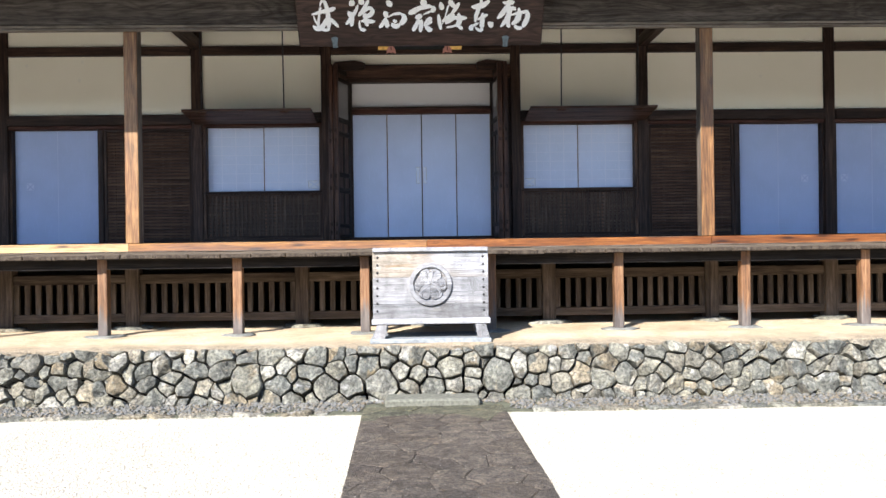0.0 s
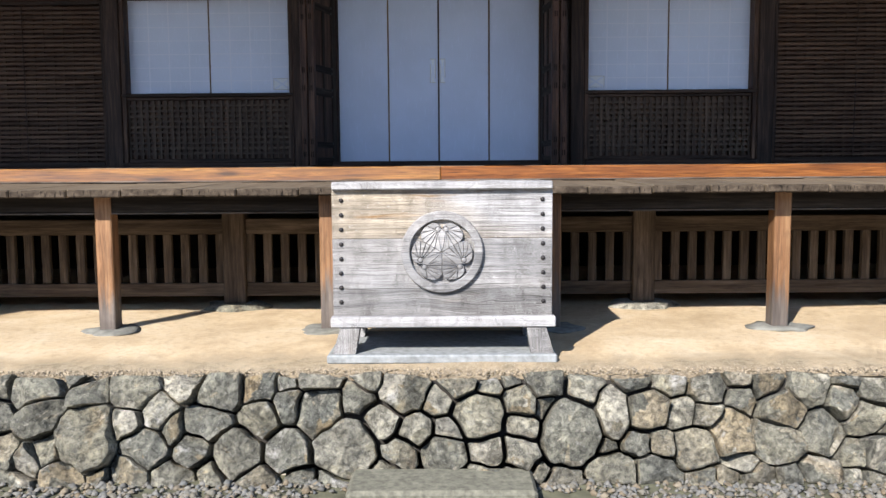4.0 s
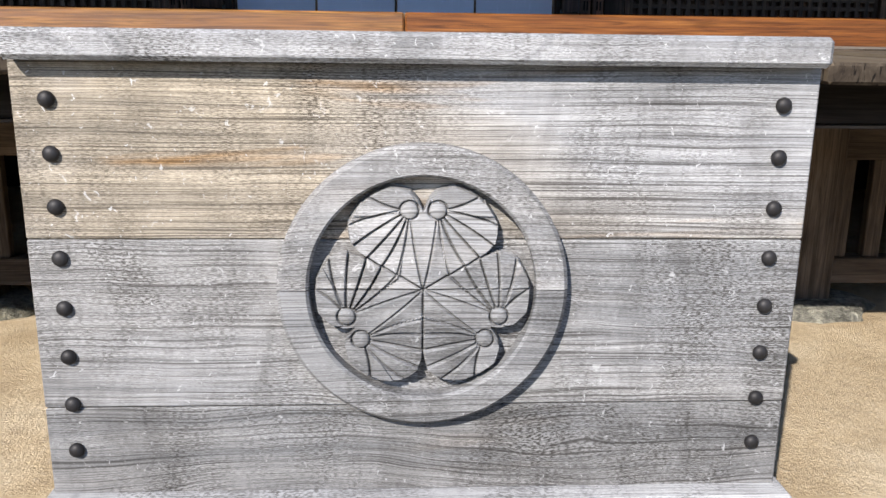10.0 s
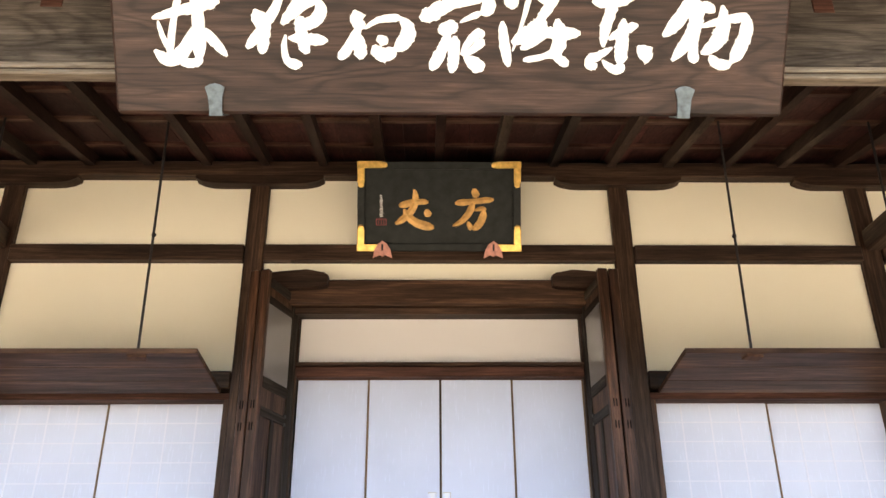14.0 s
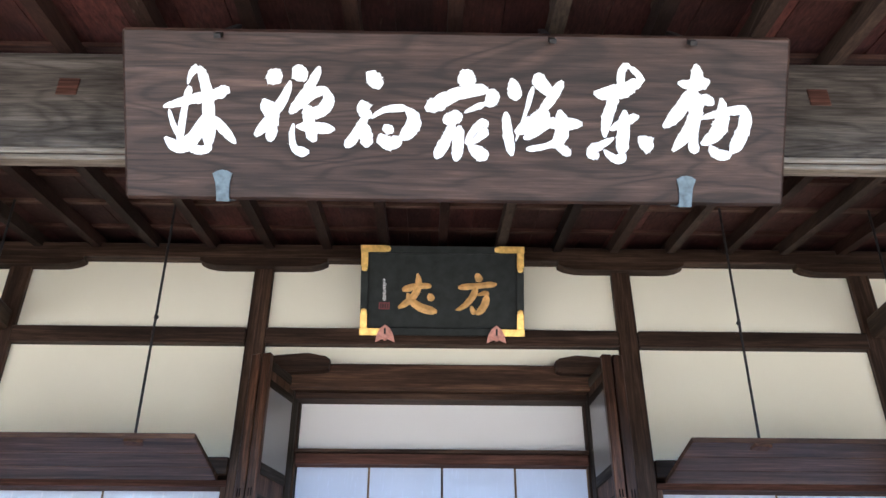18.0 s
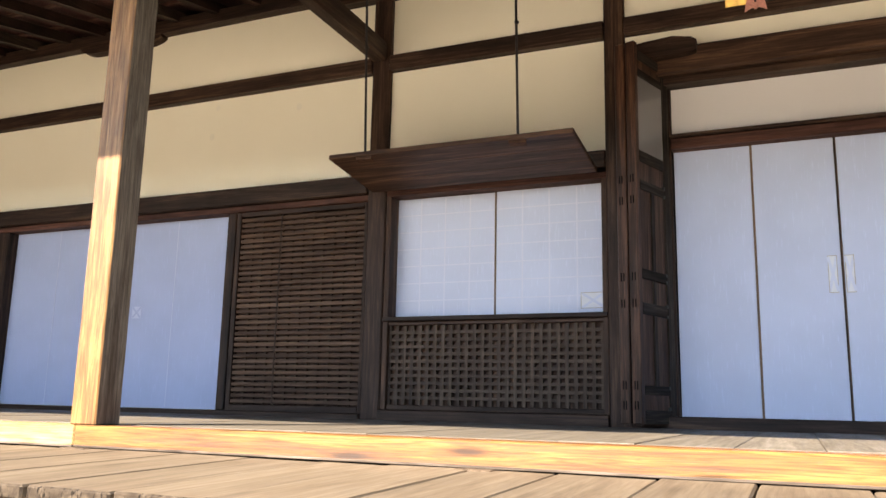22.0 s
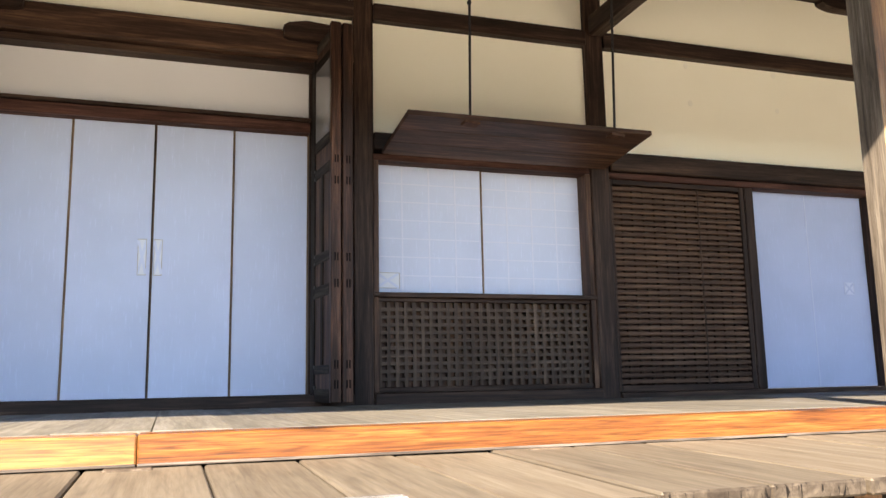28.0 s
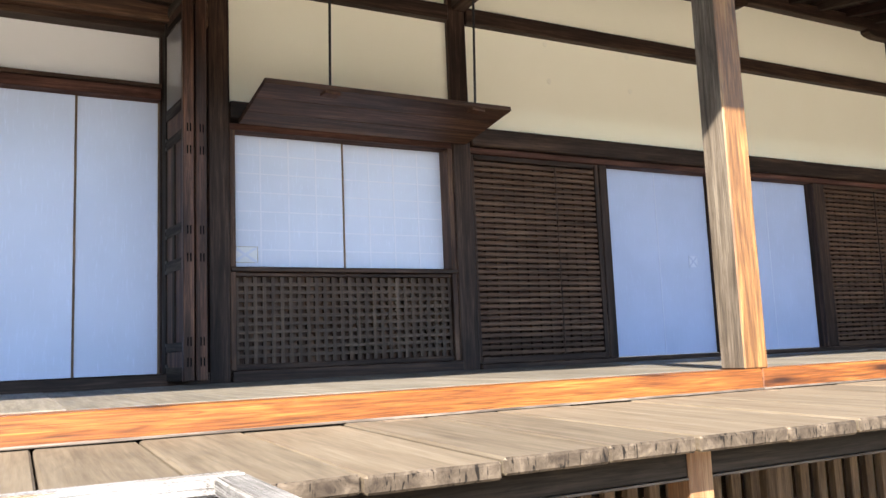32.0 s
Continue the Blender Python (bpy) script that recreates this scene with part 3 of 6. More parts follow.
# ---- offering box ----
BX0, BX1, BZ0, BZ1 = -0.512, 0.645, 0.765, 1.433
box = empty("offering_box", 0.066, 0.25, TERRACE + 0.017, "sun-bleached wooden offering box with a carved crest and iron studs", "offering box")
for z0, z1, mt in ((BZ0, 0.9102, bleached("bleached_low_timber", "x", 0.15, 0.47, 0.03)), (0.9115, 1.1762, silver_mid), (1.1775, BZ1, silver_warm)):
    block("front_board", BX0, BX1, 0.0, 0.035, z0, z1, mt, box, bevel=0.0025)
for x0, x1 in ((BX0 + 0.004, BX0 + 0.04), (BX1 - 0.04, BX1 - 0.004)):
    block("side_board", x0, x1, 0.036, 0.47, BZ0, BZ1, silver["y"], box, bevel=0.003)
block("back_board", BX0, BX1, 0.471, 0.505, BZ0, BZ1, silver["x"], box, bevel=0.003)
block("bottom_board", BX0 + 0.041, BX1 - 0.041, 0.036, 0.47, BZ0 + 0.01, BZ0 + 0.03, silver["x"], box, bevel=0)
block("lid_rim", BX0 + 0.004, BX1 - 0.002, -0.036, 0.052, BZ1, 1.476, silver_lid, box, bevel=0.007)
# tone lowered in the colour so the sunlit back rim looks less bright
block("lid_rim", BX0 + 0.004, BX1 - 0.002, 0.46, 0.53, BZ1, 1.476, bleached("bleached_dimmed_back_rim", "x", 0.8, 0.55, 0.006), box, bevel=0.007)
rim_side = bleached("bleached_side_rim", "y", 0.3, 0.42, 0.006)
for x0, x1 in ((BX0 + 0.004, BX0 + 0.074), (BX1 - 0.072, BX1 - 0.002)):
    block("lid_rim", x0, x1, 0.053, 0.459, BZ1, 1.475, rim_side, box, bevel=0.006)
for k in range(10):
    x = BX0 + 0.135 + k * (BX1 - BX0 - 0.27) / 9
    block("slat", x - 0.022, x + 0.022, 0.054, 0.458, 1.39, 1.434, rim_side, box, bevel=0.002, turn=pose(0, 0, 0, 0, 45, 0))
for y0, y1 in ((-0.042, 0.03), (0.475, 0.54)):
    block("base_rail", BX0 - 0.012, BX1 + 0.016, y0, y1, 0.71, 0.766, silver_lid, box, bevel=0.006)


def foot(x, s, y):
    """A block foot that leans outward to the ground."""
    bm = bmesh.new()
    n, ring = 8, []
    for k in range(n + 1):
        f = k / n
        z = TERRACE + 0.018 + f * 0.141
        out, inn = x - s * 0.042 * f, x - s * (0.12 + 0.024 * f)
        ring.append([bm.verts.new((a, b, z)) for a, b in ((out, y), (out, y + 0.1), (inn, y + 0.1), (inn, y))])
    for r0, r1 in zip(ring, ring[1:]):
        for i in range(4):
            bm.faces.new((r0[i], r0[(i + 1) % 4], r1[(i + 1) % 4], r1[i]))
    bm.faces.new(ring[0]), bm.faces.new(ring[-1])
    bmesh.ops.recalc_face_normals(bm, faces=bm.faces[:])
    ob = link("foot", bm, silver["z"], box)
    ob.matrix_basis = box.matrix_basis.inverted()


for y in (-0.03, 0.43):
    foot(BX0 - 0.004, -1, y), foot(BX1 + 0.008, 1, y)
bm = bmesh.new()
bmesh.ops.create_uvsphere(bm, u_segments=16, v_segments=10, radius=0.012)
for v in bm.verts:
    v.co.y *= 0.75
stud_mesh = bpy.data.meshes.new("stud")
bm.to_mesh(stud_mesh), bm.free()
stud_mesh.materials.append(iron)
stud_mesh.polygons.foreach_set("use_smooth", [True] * len(stud_mesh.polygons))
for x, dx in ((-0.462, -0.001), (0.592, 0.001)):
    for k in range(8):
        ob = new("stud", stud_mesh)
        ob.parent = box
        ob.matrix_basis = box.matrix_basis.inverted() @ Matrix.Translation((x + dx * k, -0.003, 1.379 - k * 0.0767))

# the carved crest: a ring of two boards and three heart-shaped leaves that meet in the middle
CX, CZ, R1, R0 = 0.066, 1.106, 0.216, 0.169


def half_ring(a0, a1, mat):
    bm = bmesh.new()
    n, prof = 48, ((R0, 0.002), (R0, -0.026), (R0 + 0.004, -0.031), (R1 - 0.006, -0.029), (R1, -0.022), (R1, 0.002))
    rows = []
    for k in range(n + 1):
        a = a0 + (a1 - a0) * k / n
        rows.append([bm.verts.new((CX + r * math.cos(a), y, CZ + r * math.sin(a))) for r, y in prof])
    for p, q in zip(rows, rows[1:]):
        for i in range(len(prof) - 1):
            bm.faces.new((p[i], q[i], q[i + 1], p[i + 1]))
    bm.faces.new(rows[0]), bm.faces.new(rows[-1])
    bmesh.ops.recalc_face_normals(bm, faces=bm.faces[:])
    return bm


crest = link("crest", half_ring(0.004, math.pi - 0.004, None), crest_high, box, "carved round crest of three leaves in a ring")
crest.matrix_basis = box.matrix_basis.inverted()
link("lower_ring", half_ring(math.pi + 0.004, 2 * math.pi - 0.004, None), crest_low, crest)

UNIT = R0 / 318.0
ANG = np.radians([0, 3, 7.3, 17, 30, 40.4, 48, 57, 60.2])
RAD = np.array([224, 254, 280, 305, 304, 292, 276, 238, 184]) * 1.0


def curve(p, c, q, n=90):
    t = np.linspace(0, 1, n)[:, None]
    return (1 - t) ** 2 * np.array(p) + 2 * t * (1 - t) * np.array(c) + t * t * np.array(q)


def leaf_mesh(turn):
    """Height field of one leaf, its tip at the origin: petals that tilt between knife-cut veins, two scrolls, and the joint of the two boards."""
    n = 250
    u, v = np.meshgrid(np.linspace(-280, 280, n), np.linspace(-6, 312, n))
    rad, ang = np.hypot(u, v), np.abs(np.arctan2(u, v))
    edge = np.interp(ang, ANG, RAD, right=0) + 5.0 * np.abs(np.sin(ang * 9.0)) * (ang > 0.6) - rad
    side = np.radians(60.0) - ang
    inside = (edge > 0) & (side > 0)
    au = np.abs(u)
    scroll = (39.0, 225.0)
    ends = [((154, 262), (92, 226)), ((204, 182), (120, 222)), ((196, 125), (112, 190)), ((160, 88), (92, 160)), ((118, 65), (66, 135)), ((74, 42), (50, 110)), ((0, 0), (26, 100))]
    d = []
    for e, c in ends:
        one = np.full(u.shape, 1e9)
        for qx, qy in curve(scroll, c, e):
            one = np.minimum(one, np.hypot(au - qx, v - qy))
        d.append(one)
    d = np.array(d)
    near = np.sort(np.argsort(d, 0)[:2], 0)
    da, db = np.take_along_axis(d, near[:1], 0)[0], np.take_along_axis(d, near[1:], 0)[0]
    ds = np.hypot(au - scroll[0], v - scroll[1])
    least = np.where(ds < 25, 99, d.min(0))
    cut = np.minimum(least, np.abs(ds - 26))
    ear = np.full(u.shape, 1e9)
    for qx, qy in curve((15, 232), (24, 292), (92, 299)):
        ear = np.minimum(ear, np.hypot(au - qx, v - qy))
    high = 0.0195 + 0.0062 * da / (da + db + 1e-6)
    high = np.where(ds < 25, 0.026 - 0.004 * (ds / 25) ** 2, high)
    high = np.where(ear < 3, high - 0.003, high)
    high -= 0.0075 * np.exp(-((cut / 2.6) ** 2))
    high -= 0.006 * np.exp(-((np.maximum(side, 0) * rad / 3.2) ** 2))
    a = math.radians(turn)
    joint = v * math.cos(a) - u * math.sin(a)
    high -= 0.006 * np.exp(-((joint / 1.9) ** 2))
    high *= np.clip(edge / 5.0, 0, 1) ** 0.5
    idx = -np.ones(u.shape, int)
    keep = (edge > -4) & (side > -0.001)
    idx[keep] = np.arange(keep.sum())
    verts = np.stack([u[keep] * UNIT, -np.where(inside, high, 0)[keep] - 0.002, v[keep] * UNIT], 1)
    a4, b4, c4, d4 = idx[:-1, :-1], idx[:-1, 1:], idx[1:, 1:], idx[1:, :-1]
    ok = (a4 >= 0) & (b4 >= 0) & (c4 >= 0) & (d4 >= 0)
    me = bpy.data.meshes.new("leaf")
    me.from_pydata(verts.tolist(), [], np.stack([a4[ok], b4[ok], c4[ok], d4[ok]], 1).tolist())
    me.materials.append(crest_high), me.materials.append(crest_low)
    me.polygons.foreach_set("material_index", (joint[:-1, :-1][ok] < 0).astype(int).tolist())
    me.polygons.foreach_set("use_smooth", [True] * len(me.polygons))
    me.set_sharp_from_angle(angle=radians(35))
    me.transform(pose(0, 0, 0, 0, turn, 0))
    return me


for k in range(3):
    ob = new("leaf", leaf_mesh(120 * k))
    ob.parent = crest
    ob.matrix_basis = Matrix.Translation((CX, 0, CZ))

# ---- lower veranda ----
deck = empty("deck", 0, 1.07, DECK, "weathered grey plank veranda deck with cracked ends", "veranda deck", kind="structure")
rnd = random.Random(5)
seams = [-0.1 + 0.343 * k + rnd.uniform(-0.02, 0.02) for k in range(-26, 27)]
for x0, x1 in zip(seams, seams[1:]):
    dz = rnd.uniform(-0.004, 0.004)
    ob = block("plank", x0 + 0.0035, x1 - 0.0035, DECK_Y + (0.035 if x0 > 3.4 else 0.0) + rnd.uniform(-0.012, 0.012), EDGE + 0.03, DECK - 0.046 + dz, DECK + dz, decking, deck, bevel=0.007)
    ob.data.materials.append(end_grain)
    for f in ob.data.polygons:
        if f.normal.y < -0.6:
            f.material_index = 1
    ob.matrix_basis = ob.matrix_basis @ pose(0, 0, 0, 1.2, rnd.uniform(-0.5, 0.5), 0)
block("joist", -9.1, 9.1, 0.71, 0.82, 1.29, DECK - 0.057, blackish, deck)
# paler strip paints the grazing sunlight on the joist's lower edge
block("joist_edge", -9.1, 9.1, 0.706, 0.75, 1.281, 1.288, old["x"], deck, bevel=0)
block("joist", -9.1, 9.1, 1.35, 1.5, 1.305, DECK - 0.057, dark["x"], deck)


def lump(name, w, d, h, seed, mat, rough=0.17):
    """A flat rounded stone with an uneven outline."""
    bm = bmesh.new()
    bmesh.ops.create_icosphere(bm, subdivisions=3, radius=1)
    for v in bm.verts:
        n = 1 + rough * 2 * noise.noise(v.co * 1.6 + Vector((seed * 7.3, 0, 0))) + rough * 0.6 * noise.noise(v.co * 5 + Vector((seed, 3, 0)))
        v.co = Vector((v.co.x * n * w, v.co.y * n * d, max(-0.6, min(0.75, v.co.z * 1.2)) * h))
    return link(name, bm, mat, smooth=True)


DECK_POSTS = (-7.65, -6.25, -4.87, -3.46, -2.015, -0.64, 0.735, 2.135, 3.535, 4.87, 6.3, 7.7)
for i, x in enumerate(DECK_POSTS):
    tagged(block("deck_post", x - 0.051, x + 0.051, 0.7, 0.81, TERRACE + 0.012, DECK - 0.058, footed_wood, bevel=0.007), "short square honey-coloured post under the deck", "post", "posts under the deck")
    ob = lump("post_base", 0.2 + 0.02 * math.sin(i * 3), 0.15, 0.035, i, footing, 0.22)
    ob.location = (x + 0.01, 0.765, TERRACE - 0.008)
    tagged(ob, "flat grey footing stone under a deck post", "footing stone", "footing stones")

# ---- fence under the hall floor ----
FENCE_X = (-7.9, -6.41, -4.93, -3.45, -1.45, 0.02, 1.5, 3.47, 4.93, 6.41, 7.9)
for i, x in enumerate(FENCE_X):
    ob = block("floor_post", x - 0.08, x + 0.08, 1.57, 1.73, TERRACE + 0.03, 1.465, tan["z"], bevel=0.008)
    tagged(ob, "square brown post carrying the hall veranda", "post", "posts under the hall veranda")
    ob = lump("post_base", 0.24, 0.2, 0.07, i + 40, rock)
    ob.location = (x, 1.63, TERRACE - 0.012)
    tagged(ob, "rough footing stone under a floor post", "footing stone", "rough footing stones")
for x0, x1 in zip(FENCE_X, FENCE_X[1:]):
    f = empty("fence_panel", (x0 + x1) / 2, 1.65, 0.64, "weathered wooden bar fence closing the space under the floor", "fence", "bar fence panels")
    block("top_rail", x0 + 0.08, x1 - 0.08, 1.6, 1.68, 1.09, 1.2, tan["x"], f)
    block("bottom_rail", x0 + 0.08, x1 - 0.08, 1.6, 1.68, 0.64, 0.735, tan["x"], f)
    n = max(2, round((x1 - x0 - 0.22) / 0.123))
    for k in range(n + 1):
        x = x0 + 0.111 + k * (x1 - x0 - 0.222) / n
        block("bar", x - 0.03, x + 0.03, 1.615, 1.655, 0.735, 1.09, tan["z"], f, bevel=0.003)
    block("upper_rail", x0 + 0.08, x1 - 0.08, 1.75, 1.8, 1.28, 1.36, dark["x"], f, bevel=0)
# near-black sheet stands in for the deep shade under the floor
tagged(block("wall_under", -11.4, 11.4, 4.2, 4.3, 0.4, 1.5, void, bevel=0), "near-black sheet standing in for the shade under the floor", "wall", kind="structure")

# ---- hall veranda ----
JOINTS = (-10.4, -6.95, -3.5, 0.045, 3.49, 6.95, 10.4)
for x0, x1 in zip(JOINTS, JOINTS[1:]):
    # paler to the left; the yellow beams have sun glare in their colour
    beam = tagged(block("edge_beam", x0 + 0.0015, x1 - 0.0015, EDGE, EDGE + 0.17, 1.465, 1.568, glare_beam if x1 < -3 else amber if x1 < 1 else honey["x"], bevel=0.006), "honey-brown edge beam of the veranda, sun glare in the left ones' colour", "beam", "veranda edge beams")
    block("worn_edge", x0 + 0.003, x1 - 0.003, EDGE - 0.003, EDGE + 0.03, 1.4655, 1.476, old["x"], beam, "greyed lower edge", bevel=0.002)
floor = empty("floor", 0, 3.1, FLOOR, "worn grey plank floor of the hall veranda", "floor", kind="structure")
rnd = random.Random(8)
x = -11.3
while x < 11.3:
    w = rnd.uniform(0.26, 0.36)
    block("plank", x + 0.0015, x + w - 0.0015, EDGE + 0.172, WALL - 0.03, FLOOR - 0.05, FLOOR - 0.004 + rnd.uniform(-0.002, 0.002), flooring, floor, bevel=0.003)
    x += w
for s in (-1, 1):
    for x in (3.455, 9.39):
        c = empty("veranda_column", s * x, EDGE + 0.08, 1.568, "square weathered veranda column, sunlit below the eave shadow", "column", "veranda columns")
        shaft = block("shaft", s * x - 0.08, s * x + 0.08, EDGE, EDGE + 0.16, 1.569, 4.75, post_wood, c, bevel=0.007)
        shaft.data.materials.append(post_side)
        for f in shaft.data.polygons:
            f.material_index = 0 if f.normal.y < -0.6 else 1
        if x > 4:
            continue
        tagged(block("tie_beam", s * x - 0.07, s * x + 0.07, EDGE + 0.16, WALL - 0.03, 4.56, 4.74, dark["y"], bevel=0.02), "dark tie beam between veranda column and wall", "beam", "tie beams")

# ---- eave beam and roof ----
eave = tagged(block("eave_beam", -11.3, 11.3, EDGE - 0.04, EDGE + 0.1, 4.152, 4.75, old["x"], bevel=0.02), "massive grey weathered beam carrying the eaves", "beam", kind="structure")
for z0, z1 in ((4.085, 4.113), (4.122, 4.151)):
    block("rim", -11.3, 11.3, EDGE - 0.055, EDGE + 0.01, z0, z1, grey["x"], eave, "pale strip along the foot of the beam", bevel=0.006)
block("rim_core", -11.3, 11.3, EDGE - 0.045, EDGE + 0.008, 4.1135, 4.1215, dark["x"], eave, bevel=0)
for x in (-3.3, -1.84, 1.76, 3.2, -5.2, 5.1):
    block("peg", x - 0.05, x + 0.05, EDGE - 0.046, EDGE, 4.47, 4.57, red["x"], eave, bevel=0.003)

SLOPE = 0.2


def under_z(y):
    return 4.54 + SLOPE * (y - 0.58)


bm = bmesh.new()


def add_bar(bm, x0, x1, ya, yb, za, zb, h, mat):
    """A bar whose underside runs from (ya, za) to (yb, zb) and which is h high."""
    vs = [bm.verts.new(p) for p in ((x0, ya, za), (x1, ya, za), (x1, yb, zb), (x0, yb, zb), (x0, ya, za + h), (x1, ya, za + h), (x1, yb, zb + h), (x0, yb, zb + h))]
    for q in ((0, 3, 2, 1), (4, 5, 6, 7), (0, 1, 5, 4), (1, 2, 6, 5), (2, 3, 7, 6), (3, 0, 4, 7)):
        bm.faces.new([vs[i] for i in q]).material_index = mat


XR = 11.41
for k in range(-24, 25):
    x = -0.004 + 0.475 * k
    add_bar(bm, x - 0.035, x + 0.035, 0.65, 4.75, under_z(0.65), under_z(4.75), 0.1, 0)
    add_bar(bm, x - 0.036, x + 0.036, 0.57, 0.65, under_z(0.57), under_z(0.65), 0.098, 3)
    add_bar(bm, x - 0.035, x + 0.035, -0.3, 1.3, 4.56, 4.56 + 0.13 * 1.6, 0.09, 0)
    add_bar(bm, x - 0.036, x + 0.036, -0.33, -0.3, 4.556, 4.56, 0.09, 3)
for j in range(8):
    y = 1.165 + 0.51 * j
    add_bar(bm, -XR, XR, y, y + 0.045, under_z(y) + 0.1, under_z(y + 0.045) + 0.1, 0.032, 1)
add_bar(bm, -XR, XR, 0.64, 0.8, under_z(0.64) + 0.1, under_z(0.8) + 0.1, 0.07, 1)
for j in range(3):
    y = -0.1 + 0.28 * j
    zz = 4.56 + 0.13 * (y + 0.3) + 0.09
    add_bar(bm, -XR, XR, y, y + 0.04, zz, zz + 0.005, 0.03, 1)
add_bar(bm, -XR, XR, -0.46, -0.4, 4.6, 4.605, 0.16, 1)
x = -XR
rnd = random.Random(3)
while x < XR:
    w = rnd.uniform(0.18, 0.34)
    add_bar(bm, x + 0.002, x + w - 0.002, 0.7, 4.9, under_z(0.7) + 0.132 + rnd.uniform(0, 0.004), under_z(4.9) + 0.132, 0.03, 2)
    add_bar(bm, x + 0.002, x + w - 0.002, -0.33, 0.78, 4.685 + rnd.uniform(0, 0.004), 4.685 + 0.13 * 1.11, 0.03, 4)
    x += w
add_bar(bm, -XR - 0.4, XR + 0.4, -0.48, 5.0, 4.712, 5.72, 0.12, 2)
tagged(link("ceiling", bm, [rafter_wood, batten_wood, eave_board, black_tip, bounce_lit_board]), "open eaves of reddish-brown rafters, battens and boards", "eaves", kind="structure")

# ---- hall front ----
front = empty("wall_front", 0, WALL + 0.1, FLOOR, "timber-framed hall front with cream plaster panels", "wall", kind="structure")
Y0, Y1 = WALL + 0.05, WALL + 0.12


def panel(x0, x1, z0, z1, mat=None):
    block("plaster_panel", x0, x1, Y0, Y1, z0, z1, mat or cream, front, bevel=0)


for s in (-1, 1):
    for x, w in zip(COLS, (0.155, 0.17, 0.165, 0.18)):
        block("column", s * x - w / 2, s * x + w / 2, WALL, WALL + 0.17, FLOOR - 0.03, 5.225, dark["z"], front, bevel=0.01)
    bays = [(1.546, 3.37), (3.54, 6.327), (6.493, 9.3), (9.48, 11.35)]
    for i, (a, b) in enumerate(bays):
        x0, x1 = sorted((s * a, s * b))
        panel(x0, x1, 4.62, 5.23)
        if i < 3:
            panel(x0, x1, 3.57, 4.48)
        block("upper_rail", x0, x1, WALL - 0.025, WALL + 0.13, 4.482, 4.617, dark["x"], front, bevel=0.008)
        if i:
            block("lintel_rail", x0, x1, WALL - 0.03, WALL + 0.13, 3.415, 3.572, dark["x"], front, bevel=0.008)
            block("lintel", x0, x1, WALL + 0.02, WALL + 0.2, 3.362, 3.412, red["x"], front, bevel=0.004)
            block("sill", x0, x1, WALL - 0.03, WALL + 0.25, FLOOR - 0.03, 1.611, dark["x"], front, bevel=0.006)
        else:
            block("lintel_rail", x0, x1, WALL - 0.01, WALL + 0.13, 3.46, 3.59, dark["x"], front, bevel=0.008)
            block("lintel", x0, x1, WALL + 0.02, WALL + 0.2, 3.382, 3.43, red["x"], front, bevel=0.004)
            block("window_sill", x0, x1, WALL + 0.0, WALL + 0.2, 2.345, 2.38, dark["x"], front, bevel=0.005)
            block("sill", x0, x1, WALL - 0.03, WALL + 0.25, FLOOR - 0.03, 1.65, dark["x"], front, bevel=0.006)
            for q0, q1 in ((a, a + 0.04), (b - 0.045, b)):
                p0, p1 = sorted((s * q0, s * q1))
                block("jamb", p0, p1, WALL + 0.02, WALL + 0.2, 1.651, 3.381, brown["z"], front, bevel=0.004)
block("upper_rail", -1.39, 1.39, WALL - 0.025, WALL + 0.13, 4.482, 4.617, dark["x"], front, bevel=0.008)
panel(-1.39, 1.39, 4.62, 5.23), panel(-1.39, 1.39, 4.31, 4.48)
block("wall_plate", -11.35, 11.29, WALL - 0.05, WALL + 0.17, 5.228, 5.36, dark["x"], front, bevel=0.008)


def boat_arm(x, half=0.52):
    """A boat-shaped bracket on a column, its ends swept up."""
    bm = bmesh.new()
    prof = [(-half, 0.078), (-half, 0.05), (-half + 0.05, 0.022), (-half + 0.13, 0.004), (-half + 0.2, 0), (half - 0.2, 0), (half - 0.13, 0.004), (half - 0.05, 0.022), (half, 0.05), (half, 0.078)]
    a = [bm.verts.new((u, -0.075, v)) for u, v in prof]
    b = [bm.verts.new((u, 0.06, v)) for u, v in prof]
    n = len(prof)
    for i in range(n):
        bm.faces.new((a[i], a[(i + 1) % n], b[(i + 1) % n], b[i]))
    bm.faces.new(a[::-1]), bm.faces.new(b)
    bmesh.ops.recalc_face_normals(bm, faces=bm.faces[:])
    ob = link("bracket", bm, dark["x"], front)
    ob.matrix_basis = front.matrix_basis.inverted() @ Matrix.Translation((x, WALL + 0.02, 5.149))


for s in (-1, 1):
    for x in COLS:
        boat_arm(s * x)

for x, z, w in ((4.39, 4.44, 0.05), (4.41, 4.094, 0.05), (5.33, 4.446, 0.055), (5.34, 4.105, 0.045), (-4.3, 4.3, 0.06), (-5.2, 4.4, 0.05), (-5.25, 4.12, 0.055), (-6.05, 4.35, 0.05), (-8.3, 4.2, 0.05)):
    bm = bmesh.new()
    bmesh.ops.create_cone(bm, cap_ends=True, segments=9, radius1=w * 0.52, radius2=w * 0.44, depth=0.003)
    ob = link("plaster_patch", bm, patch_plaster, front)
    ob.matrix_basis = front.matrix_basis.inverted() @ pose(x, Y0 - 0.001, z, 90, 0, 0) @ Matrix.Diagonal((1, 1.15, 1, 1))

# ---- shoji: one sheet of paper in a thin frame ----
pale_seam = simple("pale_paper_seam", (0.5, 0.54, 0.68), 0.85, 0, 0.03, 20, 0.02)
bar_paper = simple("paper_seam", (0.655, 0.675, 0.785), 0.85, 0, 0.03, 20, 0.02)
